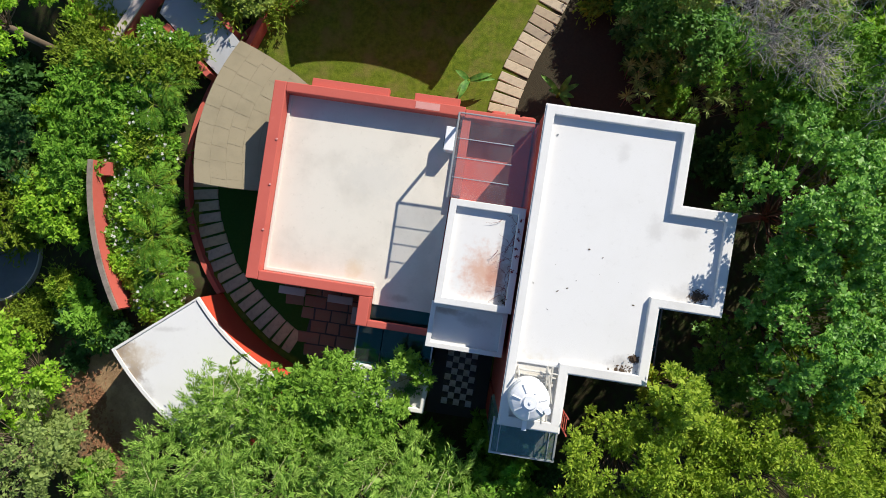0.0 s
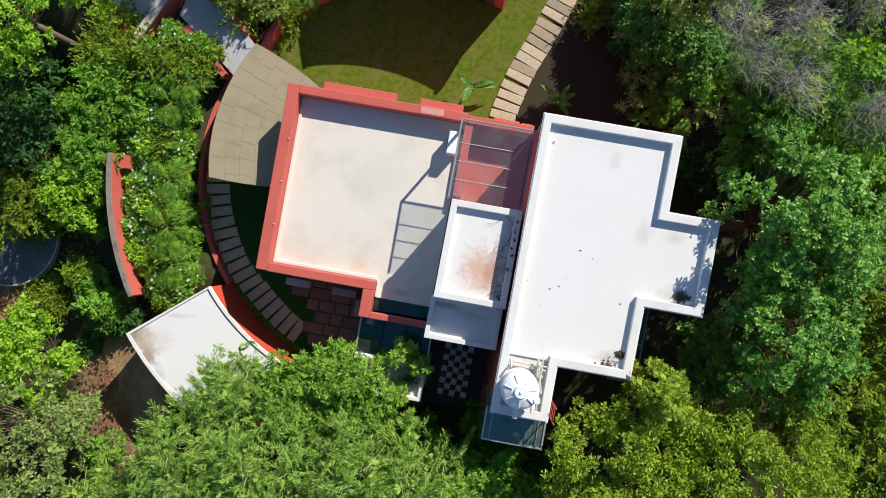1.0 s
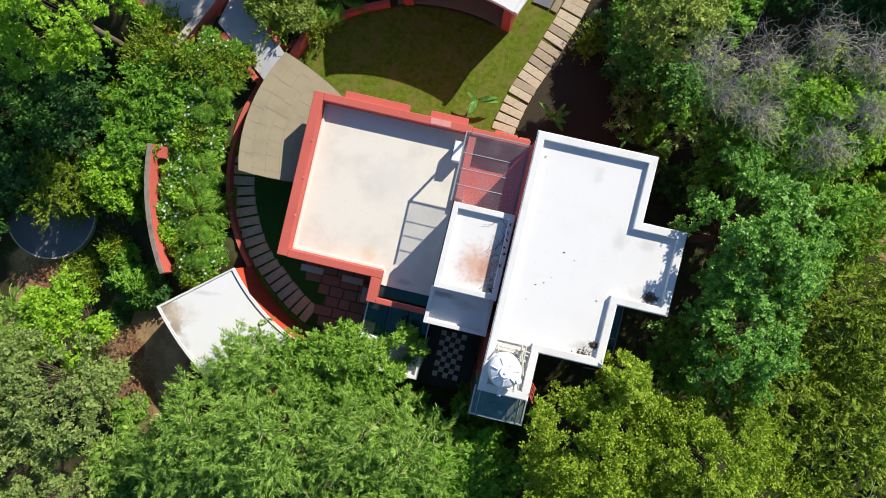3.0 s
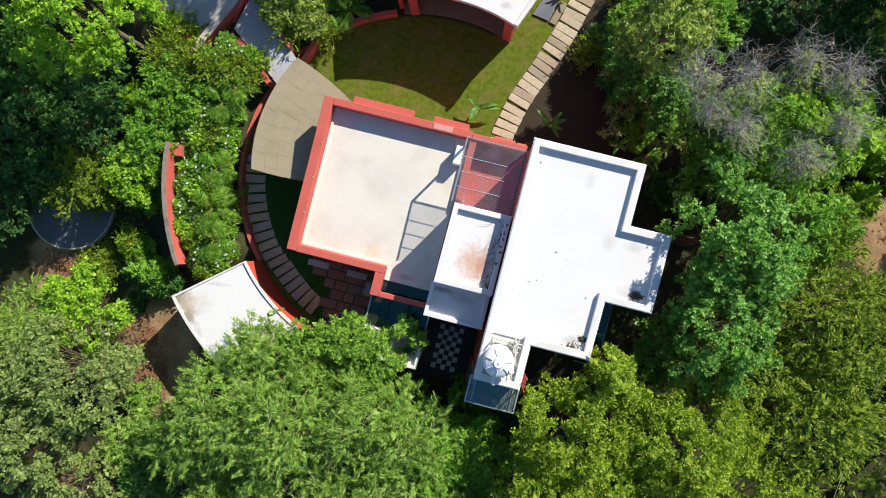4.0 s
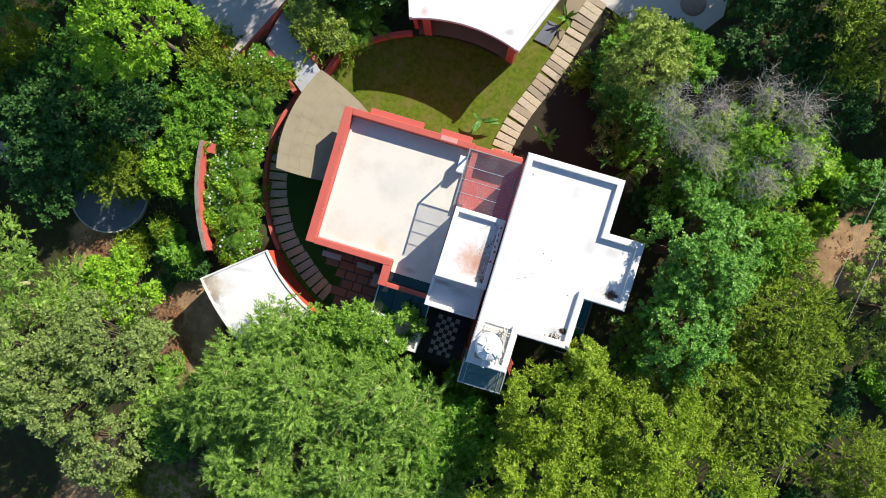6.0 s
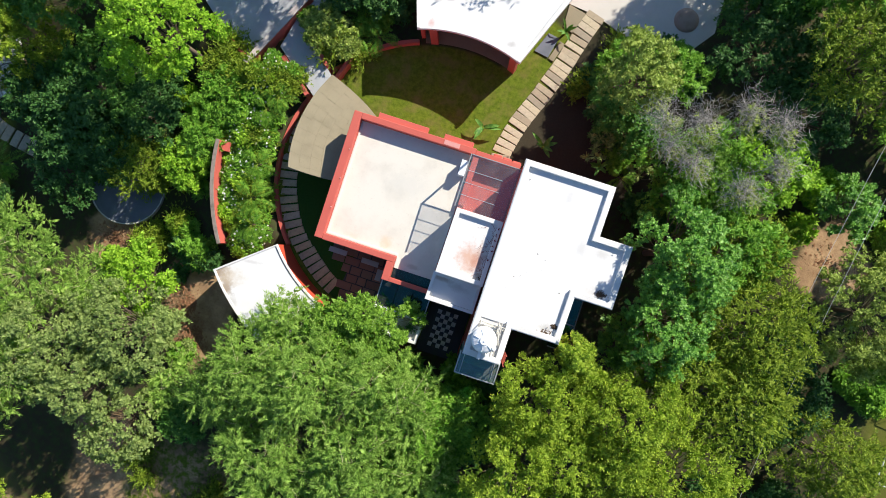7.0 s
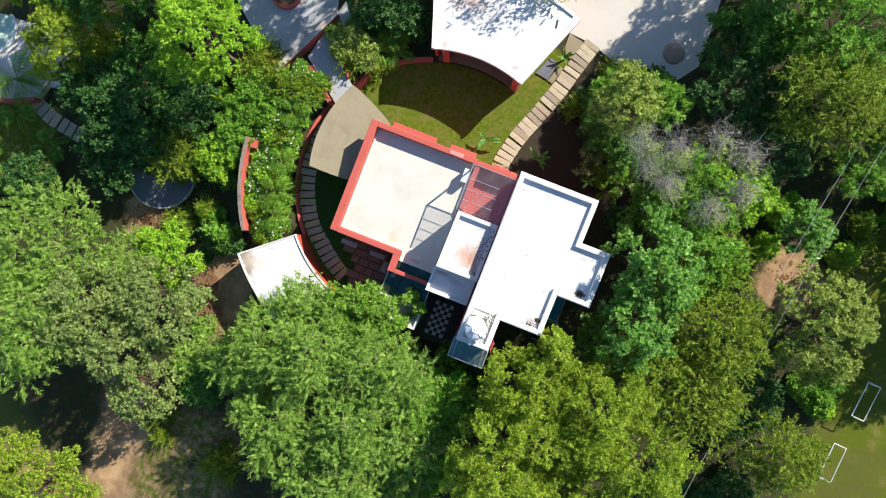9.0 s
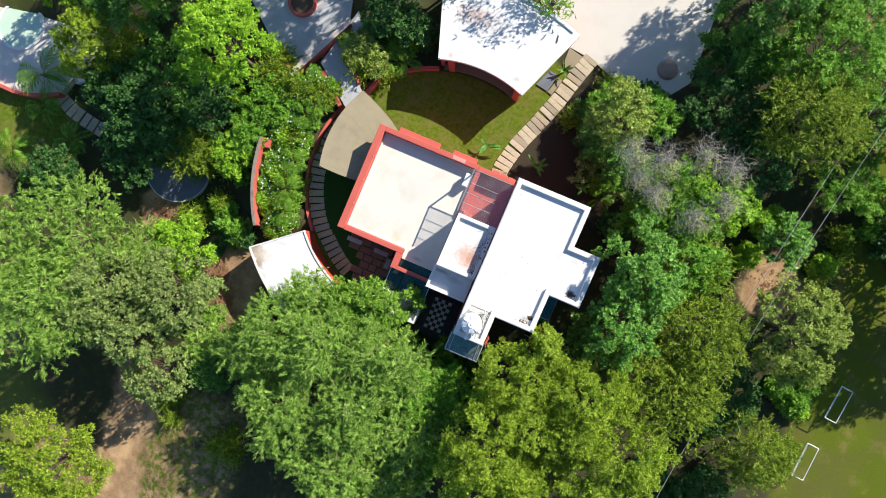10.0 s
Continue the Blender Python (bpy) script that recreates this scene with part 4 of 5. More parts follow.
def pole(x, y, first=None):
    if first:
        return copy_thing(first, pose(x, y, ground_z(x, y), 0, 0, -15))
    t = empty("power_pole", pose(x, y, ground_z(x, y), 0, 0, -15), "grey concrete power pole with a cross arm", "power pole", "power poles")
    part("shaft", cyl((0, 0, -0.3), (0, 0, 8.4), 0.14, 0.09, 12), M["pole"], t)
    part("cross_arm", box(-0.7, 0.7, -0.05, 0.05, 7.9, 8.0, 0.01), M["dark_metal"], t)
    for k in (-0.6, 0.6):
        part("insulator", cyl((k, 0, 8.0), (k, 0, 8.16), 0.04, 0.03, 8), M["tank"], t)
    return t


POLES = [(10.2, -24.0), (26.7, 29.0)]
p0 = pole(*POLES[0])
pole(*POLES[1], p0)
for k in (-0.6, 0.6):
    (xa, ya), (xb, yb) = POLES
    c, s = math.cos(radians(-15)) * k, math.sin(radians(-15)) * k
    za, zb = ground_z(xa, ya) + 8.15, ground_z(xb, yb) + 8.15
    line = []
    for i in range(25):
        u = i / 24
        line.append(((xa + (xb - xa) * u + c, ya + (yb - ya) * u + s, za + (zb - za) * u - 12.0 * u * (1 - u)), 0.01))
    V, F = tubes([line], 5)
    tagged(new("power_line", mesh_of("power_line", V, F, M["wire"])), "thin grey overhead wire between poles", "wire", "overhead wires")

# ---- plants ----


def leaf_mesh(name, P, D, L, Wd, mat, rng, curl=0.25, up=0.7):
    """Leaves as folded diamonds. P: bases, D: directions, L: lengths, Wd: widths."""
    n = len(P)
    ref = rng.normal(size=(n, 3)) * (1 - up) + np.array([0, 0, up])
    S = np.cross(D, ref)
    S /= np.linalg.norm(S, axis=1, keepdims=True) + 1e-9
    N = np.cross(S, D)
    mid = P + D * (L * 0.5)[:, None]
    V = np.empty((n, 4, 3))
    V[:, 0] = P
    V[:, 1] = mid + S * (Wd * 0.5)[:, None] + N * (curl * Wd * 0.4)[:, None]
    V[:, 2] = P + D * L[:, None] - N * (curl * L * 0.25)[:, None]
    V[:, 3] = mid - S * (Wd * 0.5)[:, None] + N * (curl * Wd * 0.4)[:, None]
    me = bpy.data.meshes.new(name)
    me.vertices.add(n * 4)
    me.vertices.foreach_set("co", V.reshape(-1).astype(np.float32))
    me.loops.add(n * 4)
    me.loops.foreach_set("vertex_index", np.arange(n * 4, dtype=np.int32))
    me.polygons.add(n)
    me.polygons.foreach_set("loop_start", np.arange(0, n * 4, 4, dtype=np.int32))
    me.polygons.foreach_set("loop_total", np.full(n, 4, dtype=np.int32))
    me.materials.append(mat)
    me.update()
    me.validate()
    return me


SPECIES = {
    # material, leaf length, width, leaves a tuft, tufts a square metre, droop, lobe size, habit
    "bamboo": ("leaf_bamboo", 0.19, 0.031, 20, 30, 0.22, 0.21, "brush"),
    "yellow": ("leaf_yellow", 0.13, 0.055, 15, 44, 0.0, 0.2, "puff"),
    "broad": ("leaf_broad", 0.12, 0.064, 15, 36, 0.05, 0.19, "star"),
    "olive": ("leaf_olive", 0.16, 0.05, 12, 28, 0.1, 0.2, "brush"),
    "grey": ("leaf_grey", 0.14, 0.06, 11, 28, 0.05, 0.18, "star"),
    "bright": ("leaf_bright", 0.165, 0.068, 13, 26, 0.1, 0.2, "star"),
    "fresh": ("leaf_fresh", 0.17, 0.058, 14, 30, 0.05, 0.22, "star"),
    "mid": ("leaf_mid", 0.18, 0.052, 13, 26, 0.1, 0.21, "star"),
    "dark": ("leaf_dark", 0.19, 0.08, 10, 20, 0.15, 0.23, "star"),
    "deep": ("leaf_deep", 0.19, 0.065, 11, 25, 0.1, 0.21, "star"),
    "tan": ("leaf_tan", 0.15, 0.06, 12, 30, 0.05, 0.19, "star"),
}


def unit(a):
    return a / (np.linalg.norm(a, axis=-1, keepdims=True) + 1e-9)


def lobes_of(rng, rx, ry, top, bottom, size, wild=0.35):
    """Middles and radii of the clumps that make up a crown, on a ragged dome."""
    R = (rx + ry) / 2
    n = max(5, int(1.5 / (size * size)))
    out = []
    ph = rng.uniform(0, 6.28, 4)
    deep = 0.45 * max(0.0, wild - 0.35)
    for i in range(n):
        rho = math.sqrt((i + 0.5) / n)
        a = i * 2.39996 + rng.uniform(-0.4, 0.4)
        edge = 1 + wild * 0.5 * (math.sin(2 * a + ph[0]) + 0.7 * math.sin(3 * a + ph[1]) + 0.5 * math.sin(5 * a + ph[2])) * 0.5
        rho *= 1 + rng.uniform(-0.08, 0.08)
        lr = R * size * rng.uniform(0.7, 1.25)
        k = rho * edge
        x, y = (rx - lr * 0.6) * k * math.cos(a), (ry - lr * 0.6) * k * math.sin(a)
        z = bottom + (top - bottom - lr) * math.sqrt(max(0.05, 1 - 0.9 * rho * rho)) * rng.uniform((0.6 if rho > 0.55 else 0.74) - deep, 1.0)
        out.append((np.array([x, y, z]), lr))
    for i in range(max(3, n // 3)):
        a, rho = rng.uniform(0, 6.28), rng.uniform(0.5, 0.95)
        lr = R * size * rng.uniform(0.6, 0.9)
        out.append((np.array([rx * rho * math.cos(a) * 0.9, ry * rho * math.sin(a) * 0.9, bottom + (top - bottom) * rng.uniform(-0.1, 0.4)]), lr))
    return out


def foliage(name, rng, lobes, sp, dens=1.0):
    """Leaves in tufts on the skin of each clump, over coarser shaded leaves inside it. Habits: puff, rounded fine tufts;
    star, leaves that radiate from twig ends; brush, leaves that trail along thin bending twigs."""
    mat, L0, W0, per, den, droop, _, habit = SPECIES[sp]
    P, D, S = [], [], []
    for c, lr in lobes:
        total = max(60 if dens > 0.25 else 8, int(den * dens * per * 2.65 * lr * lr))
        rs = min(0.4, max(0.14, lr * 0.34))
        m = max(6, int(1.9 * (lr / rs) ** 2)) if habit == "puff" else max(6, int(total / (per * 1.5)))
        d = unit(rng.normal(size=(m, 3)) + np.array([0, 0, 0.5]))
        tc = c + d * (lr * rng.uniform(0.55, 1.08, m))[:, None] * np.array([1.0, 1.0, 0.85])
        size = rs * rng.uniform(0.6, 1.25, m)
        k = rng.integers(0, m, total)
        if habit == "puff":
            e = unit(d[k] * 0.7 + rng.normal(size=(total, 3)) * 0.75 + np.array([0, 0, 0.35]))
            P.append(tc[k] + e * (size[k] * rng.uniform(0.35, 1.0, total))[:, None])
            D.append(unit(e * 0.8 + rng.normal(size=(total, 3)) * 0.5 + np.array([0, 0, 0.1 - droop])))
        elif habit == "star":
            axis = unit(d * 0.6 + rng.normal(size=(m, 3)) * 0.25 + np.array([0, 0, 0.7]))[k]
            e = rng.normal(size=(total, 3))
            e = unit(e - axis * np.sum(e * axis, axis=1, keepdims=True))
            P.append(tc[k] + axis * (rng.uniform(-0.14, 0.06, total))[:, None] + e * 0.02)
            D.append(unit(e + axis * rng.uniform(0.0, 0.75, total)[:, None] + np.array([0, 0, -droop])))
        else:
            flat_d = d * np.array([1.0, 1.0, 0.25]) + rng.normal(size=(m, 3)) * np.array([0.55, 0.55, 0.2]) + np.array([0, 0, 0.25])
            axis = unit(flat_d)
            u = rng.uniform(0, 1, total)
            reach = (rng.uniform(0.3, 0.75, m))[k] * u
            sag = np.stack([np.zeros(total), np.zeros(total), -0.35 * reach * reach], 1)
            P.append(tc[k] + axis[k] * reach[:, None] + sag + rng.normal(size=(total, 3)) * 0.035)
            D.append(unit(axis[k] + rng.normal(size=(total, 3)) * 0.38 + np.array([0, 0, -droop]) * u[:, None]))
        S.append(np.ones(total))
        # big inner leaves added as light blockers, to darken gaps and the ground below
        core = max(8, int(44 * lr * lr)) if dens > 0.25 else 1
        e = unit(rng.normal(size=(core, 3)))
        P.append(c + e * (lr * 0.42 * rng.uniform(0, 1, core))[:, None])
        D.append(unit(rng.normal(size=(core, 3)) * np.array([1, 1, 0.35])))
        S.append(np.full(core, -1.0))
    P, D, S = np.concatenate(P), np.concatenate(D), np.concatenate(S)
    n = len(P)
    big = min(1.7, max(1.0, dens ** -0.36))
    inner = S < 0
    L = np.where(inner, 0.31, L0 * big) * rng.uniform(0.65, 1.25, n)
    Wd = np.where(inner, 0.18, W0 * big) * rng.uniform(0.75, 1.2, n)
    return leaf_mesh(name, P, D, L, Wd, M[mat], rng)


def wood(name, rng, lobes, height, r0, mat, twigs=0, lean=(0, 0), spray=False):
    """Trunk mesh and limb mesh that reach into the clumps."""
    fork = np.array([lean[0] * 0.4, lean[1] * 0.4, height * 0.38])
    trunk = [((0, 0, -0.25), r0 * 1.25), ((lean[0] * 0.1, lean[1] * 0.1, height * 0.12), r0), (tuple(fork), r0 * 0.8)]
    limbs = []
    for c, lr in lobes:
        a = fork * rng.uniform(0.8, 1.05)
        a[2] = fork[2] * rng.uniform(0.75, 1.0)
        mid = a * 0.5 + c * 0.5 + rng.normal(size=3) * 0.2
        limbs.append([(tuple(a), r0 * 0.22), (tuple(mid), r0 * 0.12), (tuple(c), r0 * 0.06)])
        for _ in range(twigs):
            d = unit(rng.normal(size=3) + np.array([0, 0, 0.6]))
            e = c + d * lr * rng.uniform(0.7, 1.15)
            limbs.append([(tuple(c), r0 * 0.1), (tuple((c + e) / 2 + rng.normal(size=3) * 0.08), 0.014), (tuple(e), 0.006)])
    if spray:
        # long thin shoots that show above the leaves
        r2 = np.random.default_rng(len(lobes))
        for c, lr in lobes[1:len(lobes) * 3 // 4:5]:
            d = unit(np.array([c[0], c[1], 0.0]) + r2.normal(size=3) * np.array([0.5, 0.5, 0.0]))
            e = c + np.array([0, 0, lr * 0.95])
            bend = np.array([-d[1], d[0], 0.0]) * r2.uniform(-0.14, 0.14)
            limbs.append([(tuple(c), 0.018), (tuple(e - d * 0.3), 0.014), (tuple(e + bend + np.array([0, 0, 0.06])), 0.011), (tuple(e + d * r2.uniform(0.4, 0.9) - bend), 0.005)])
    V, F = tubes([trunk], 9)
    t = mesh_of("trunk", V, F, mat, True)
    V, F = tubes(limbs, 5)
    return t, mesh_of("branching", V, F, mat, True)


def tree(x, y, top, rx, sp, label, seed, ry=None, bottom=None, dens=1.0, r0=None, name="tree", category="tree", wild=0.35, bark="bark", twigs=0):
    rng = np.random.default_rng(seed)
    gz = ground_z(x, y)
    ry = ry or rx
    h = top - gz
    bottom = h * 0.58 if bottom is None else bottom
    wild = {"bamboo": 0.6, "yellow": 0.6}.get(sp, wild)
    lobes = lobes_of(rng, rx, ry, h, bottom, SPECIES[sp][6], wild)
    t = empty(name, pose(x, y, gz), label, category)
    spray = sp == "bamboo"
    tr, li = wood(name, rng, lobes, h, r0 or 0.04 + 0.013 * h, M["bark_pale" if spray else bark], twigs, spray=spray)
    part("trunk", tr, None, t)
    part("branching", li, None, t)
    part("crown", foliage("crown", rng, lobes, sp, dens), None, t)
    return t


# x, y, top, radius, kind, label, density, and the height of a low crown's underside
TREES_A = [
    (-8.4, -5.5, 5.1, 1.5, "bamboo", "feathery green tree overhanging the annex roof", 1.0),
    (-9.6, -8.3, 5.8, 2.6, "bamboo", "tall feathery light green bamboo-like tree", 0.95),
    (-6.5, -8.3, 7.3, 2.7, "bamboo", "feathery pale green bamboo-like tree beside the annex", 0.95),
    (-3.2, -7.8, 7.3, 2.2, "bamboo", "feathery green tree behind the courtyard", 0.95),
    (-1.4, -8.7, 7.0, 2.2, "bamboo", "feathery green tree in a tall group", 0.95),
    (-7.6, -12.9, 6.2, 2.9, "bamboo", "feathery green tree with drooping twigs", 0.8),
    (-3.4, -11.6, 7.2, 2.7, "bamboo", "feathery pale green tree with a rounded top", 0.85),
    (-11.7, -9.9, 4.4, 1.9, "bamboo", "low feathery green tree near bare soil", 0.8),
    (-0.5, -11.8, 6.2, 2.3, "bamboo", "feathery green tree among bare stems", 0.8),
    (-3.8, -15.4, 6.4, 2.9, "bamboo", "feathery green bamboo-like tree over dark ground", 0.7),
    (-0.6, -15.4, 5.2, 2.5, "bamboo", "feathery green tree over deep shade", 0.7),
    (-9.9, -11.4, 4.4, 1.9, "bamboo", "low feathery green tree at the group's edge", 0.8),
    (-3.7, -5.2, 5.9, 2.35, "fresh", "leafy green tree reaching over the courtyard", 1.3),
    (-5.6, -5.5, 5.6, 2.0, "fresh", "leafy green tree between annex and courtyard", 1.3),
    (-0.5, -9.4, 6.4, 2.5, "mid", "green shrubby tree behind the glass bay", 0.9),
    (0.4, -12.4, 5.2, 2.8, "mid", "tangled green tree with bare stems", 0.69),
    (5.2, -6.8, 9.2, 2.6, "yellow", "yellow-green tree close to the white house", 1.10),
    (4.9, -10.6, 10.2, 3.7, "yellow", "large yellow-green tree with tufted crown", 0.82),
    (9.0, -7.2, 9.3, 3.2, "yellow", "yellow-green tree with a dense tufted crown", 0.99),
    (11.7, -10.2, 8.8, 3.5, "yellow", "spreading yellow-green tree beside the power line", 0.76),
    (7.8, -14.0, 8.6, 3.6, "yellow", "yellow-green tree with many rounded tufts", 0.70),
    (10.5, 1.2, 9.2, 2.8, "broad", "dark green tree with glossy broad leaves", 1.1),
    (10.3, -2.5, 8.8, 2.6, "broad", "dark green broad-leaved tree near the white house", 1.07),
    (14.9, -2.4, 7.8, 3.2, "olive", "olive-green spreading tree over bare ground", 0.78),
    (14.4, -5.6, 7.8, 2.9, "olive", "olive-green tree beside the power line", 0.65),
]
TREES_B = [
    (13.2, 2.4, 7.2, 2.9, "mid", "green tree with fine narrow leaves", 0.8),
    (11.1, 5.4, 6.6, 2.9, "mid", "half-bare green tree behind the house", 0.74),
    (14.6, 6.0, 6.2, 2.4, "bright", "bright green tree with thin crown", 0.61),
    (7.3, 9.6, 7.6, 2.2, "tan", "light green tree with round leaf clusters", 1.0),
    (8.7, 7.2, 4.4, 1.8, "deep", "dark green understorey tree in shade", 0.90),
    (9.8, 10.6, 4.6, 1.8, "mid", "slender green tree in the shade", 0.74),
    (14.0, 12.8, 5.2, 3.3, "dark", "dark green dense tree in the shade", 1.1),
    (18.0, 12.0, 8.6, 3.2, "olive", "tall yellow-green tree with sunlit top", 0.95),
    (16.2, 9.6, 5.2, 2.8, "dark", "dark green low tree in deep shade", 0.9),
    (18.6, 16.0, 9.0, 4.0, "mid", "tall dense green tree near the pole", 0.8, 3.6),
    (14.2, 18.2, 9.0, 3.5, "deep", "tall dense green tree beside the driveway", 1.1, 3.0),
    (13.9, 15.3, 6.2, 2.6, "deep", "dense green tree at the driveway edge", 1.2, 1.6),
    (9.2, -3.7, 4.8, 1.6, "broad", "low broad-leaved tree in the shade of the house", 1.0),
    (17.6, 21.4, 8.8, 4.0, "deep", "tall dense green tree behind the driveway", 0.75, 3.6),
    (22.8, 14.0, 6.0, 3.2, "deep", "green tree under the power line", 0.6),
    (26.8, 17.0, 7.0, 4.0, "mid", "dense green tree at the garden edge", 0.34),
    (21.4, -0.2, 6.4, 3.4, "tan", "pale olive tree at the field edge", 1.1, 2.2),
    (20.9, -8.0, 6.0, 2.3, "olive", "dull green small-leaved tree at the field edge", 1.5, 1.3),
    (22.9, 9.8, 3.6, 2.6, "mid", "bushy green tree beside the pole", 0.8),
    (19.6, 5.1, 4.4, 1.8, "broad", "bright green small tree under wires", 1.0),
    (27.8, 9.4, 3.6, 3.0, "dark", "dark green tree beside the field", 0.39),
]
TREES_C = [
    # next three: outside the view, added to cast shade on the field
    (31.8, 4.4, 7.6, 4.0, "dark", "dark green tree shading the field", 0.9),
    (29.2, 7.2, 8.0, 3.8, "dark", "dark green tree beside the playing field", 0.9),
    (36.0, 7.6, 9.0, 4.4, "dark", "tall dark green tree at the field edge", 0.45),
    (-24.8, -5.8, 5.0, 4.2, "bamboo", "feathery light green spreading tree", 0.46),
    (-24.4, -10.8, 6.2, 3.9, "bamboo", "feathery light green tree near the trail", 0.46),
    (-29.6, -8.0, 5.0, 3.6, "bamboo", "feathery light green tree at the edge", 0.34),
    (-16.6, -7.4, 6.2, 3.1, "grey", "grey-green tree with many small leaves", 0.9),
    (-16.8, -12.9, 4.4, 2.4, "grey", "grey-green tree at a dirt trail", 0.65),
    (-17.2, -4.8, 3.6, 2.2, "bright", "bright green rounded small tree", 0.71),
    (-22.2, -20.7, 4.2, 3.7, "yellow", "yellow-green bushy tree on bare ground", 0.5),
    (-20.4, 12.0, 8.6, 3.2, "bright", "tall bright green tree in the west", 0.69),
    (-23.6, 10.2, 6.0, 3.2, "deep", "green tree beside the paved court", 0.7),
    (-26.2, 6.9, 5.4, 3.1, "yellow", "yellow-green tree beside a paved court", 1.1, 1.6),
    (-21.9, 5.2, 3.2, 3.6, "deep", "dark green shade-grown spreading tree", 0.61),
    (-23.0, 0.6, 2.2, 2.6, "dark", "dark green spreading shrub tree", 0.6),
    # next two: beyond the view, added to block sky and sun from the court
    (-7.0, 18.4, 9.0, 3.6, "mid", "tall green tree behind the pavilion", 0.65),
    (-11.0, 20.6, 9.5, 3.8, "mid", "tall green tree north of the court", 0.6),
]
TREES_D = [
    # also beyond the view, added to darken the court
    (-15.2, 17.8, 8.4, 3.4, "bright", "tall bright tree in the paved court", 0.6),
    (11.8, -0.4, 6.8, 1.9, "olive", "slim olive-green tree between broad-leaved trees", 0.7),
    (11.8, -4.2, 7.2, 2.6, "olive", "olive-green tree between taller trees", 0.60),
    (7.2, 8.4, 3.6, 1.5, "deep", "small green tree beside the path", 0.80),
    # stands out of view, added for the shade on the driveway
    (16.1, 22.9, 8.6, 3.1, "mid", "tall dense tree north of the driveway", 0.8, 3.6),
    (-19.2, 1.5, 2.0, 1.9, "olive", "low olive-green tree over the round terrace", 0.70),
    (-16.3, 2.0, 1.9, 1.7, "bright", "low bright green tree behind the curved wall", 0.70),
    (-9.5, 10.5, 2.5, 1.3, "tan", "pale yellowish shrub beside the walkway", 0.9),
    (-8.3, 12.9, 3.0, 1.5, "dark", "dark leafy tall shrub behind the walkway", 0.70),
    (-8.3, 10.0, 2.0, 1.0, "tan", "pale green shrub beside the walkway kerb", 0.80),
    (-14.5, 6.0, 2.4, 1.9, "mid", "leafy green shrub tree behind the planting bed", 0.8),
    (-15.4, 3.8, 2.2, 1.6, "mid", "leafy green shrub tree near the curved wall", 0.8),
    (-14.8, 7.6, 1.6, 1.2, "olive", "yellowish shrub tree by the court wall", 0.8),
    (-11.5, 7.1, 1.9, 1.1, "olive", "yellow-green shrub beside the walkway kerb", 0.9),
    (-6.4, 12.9, 2.6, 1.4, "dark", "dark leafy tall shrub by the pavilion", 0.70),
    (7.0, 10.9, 2.9, 1.5, "mid", "tall leafy hedge shrub beside the path", 0.70),
    (6.5, 9.7, 2.4, 1.1, "deep", "dark leafy shrub tree beside the garden path", 0.8),
    (6.7, 8.4, 1.8, 1.0, "dark", "tall dark shrub beside the shaded soil", 0.80),
]
TREES_E = [
    (8.5, 11.3, 2.6, 1.4, "mid", "tall leafy shrub beside the driveway", 0.70),
    (-20.6, -9.0, 6.2, 3.2, "grey", "wide grey-green tree with small leaves", 0.85),
    (-16.2, -7.6, 1.8, 1.3, "grey", "low grey-green shrub tree on brown soil", 0.7),
    (-14.6, -10.6, 2.8, 1.5, "bamboo", "low feathery green tree between larger trees", 0.6),
    (-13.6, -12.2, 2.6, 1.5, "deep", "low dark green tree in deep shade", 0.6),
    (-20.1, -6.0, 3.0, 1.9, "bamboo", "low feathery light green tree beside bare soil", 0.6),
    (-19.5, -4.4, 1.6, 1.0, "bright", "low bright green shrub tree on bare soil", 0.6),
    (-18.4, -10.6, 6.0, 2.4, "grey", "grey-green tree in a group", 0.8),
    (6.3, -4.3, 9.2, 0.95, "yellow", "slim yellow-green tree top beside the wing", 1.0),
    (1.3, -8.9, 5.6, 1.7, "mid", "leafy green tree beside the glass bay", 0.80),
    # next three: dark trees added to stand in for deep shade by the field
    (18.2, -3.0, 3.0, 2.2, "dark", "dark green low tree in shade", 1.2, 0.8),
    (19.8, -5.6, 2.5, 2.0, "dark", "dark green low tree near the field", 1.2, 0.6),
    (18.6, -6.9, 2.2, 1.7, "dark", "dark green shrubby tree under the wires", 1.2, 0.4),
]
TREES_F = [
    # another dark filler tree, added where the ground lies in deep shade
    (19.2, -12.0, 2.2, 2.1, "dark", "dark green undergrowth tree at the field", 0.60),
    (14.0, 1.8, 6.4, 2.4, "olive", "olive green tree behind broad-leaved trees", 0.60),
    (-20.9, 1.9, 2.4, 2.2, "dark", "dark green spreading tree over the terrace", 0.90),
    (-28.6, -2.2, 0.9, 1.9, "dark", "dark green shrub tree at the garden edge", 0.6),
    (-22.6, 3.2, 4.0, 2.8, "dark", "dense dark green tree in deep shade", 0.6),
    (-24.9, 4.4, 3.4, 2.3, "dark", "dark green tree in the shade of tall ones", 0.6),
    (-18.6, 4.6, 2.6, 2.2, "dark", "dark green understorey tree near the court", 0.70),
    # out of view, added so that its shadow covers the west court
    (-28.6, 10.8, 5.2, 2.8, "bright", "bright green tree shading the paved court", 0.9, 2.0),
]
TREES = TREES_A + TREES_B + TREES_C + TREES_D + TREES_E + TREES_F
for i, (x, y, top, r, sp, label, dens, *low) in enumerate(TREES):
    tree(x, y, top, r, sp, label, 100 + i, dens=dens, bottom=low[0] if low else None)
tree(-16.7, 8.2, 8.8, 3.2, "bright", "tall bright green tree over the court", 201, bottom=4.2, dens=1.15, wild=0.15)
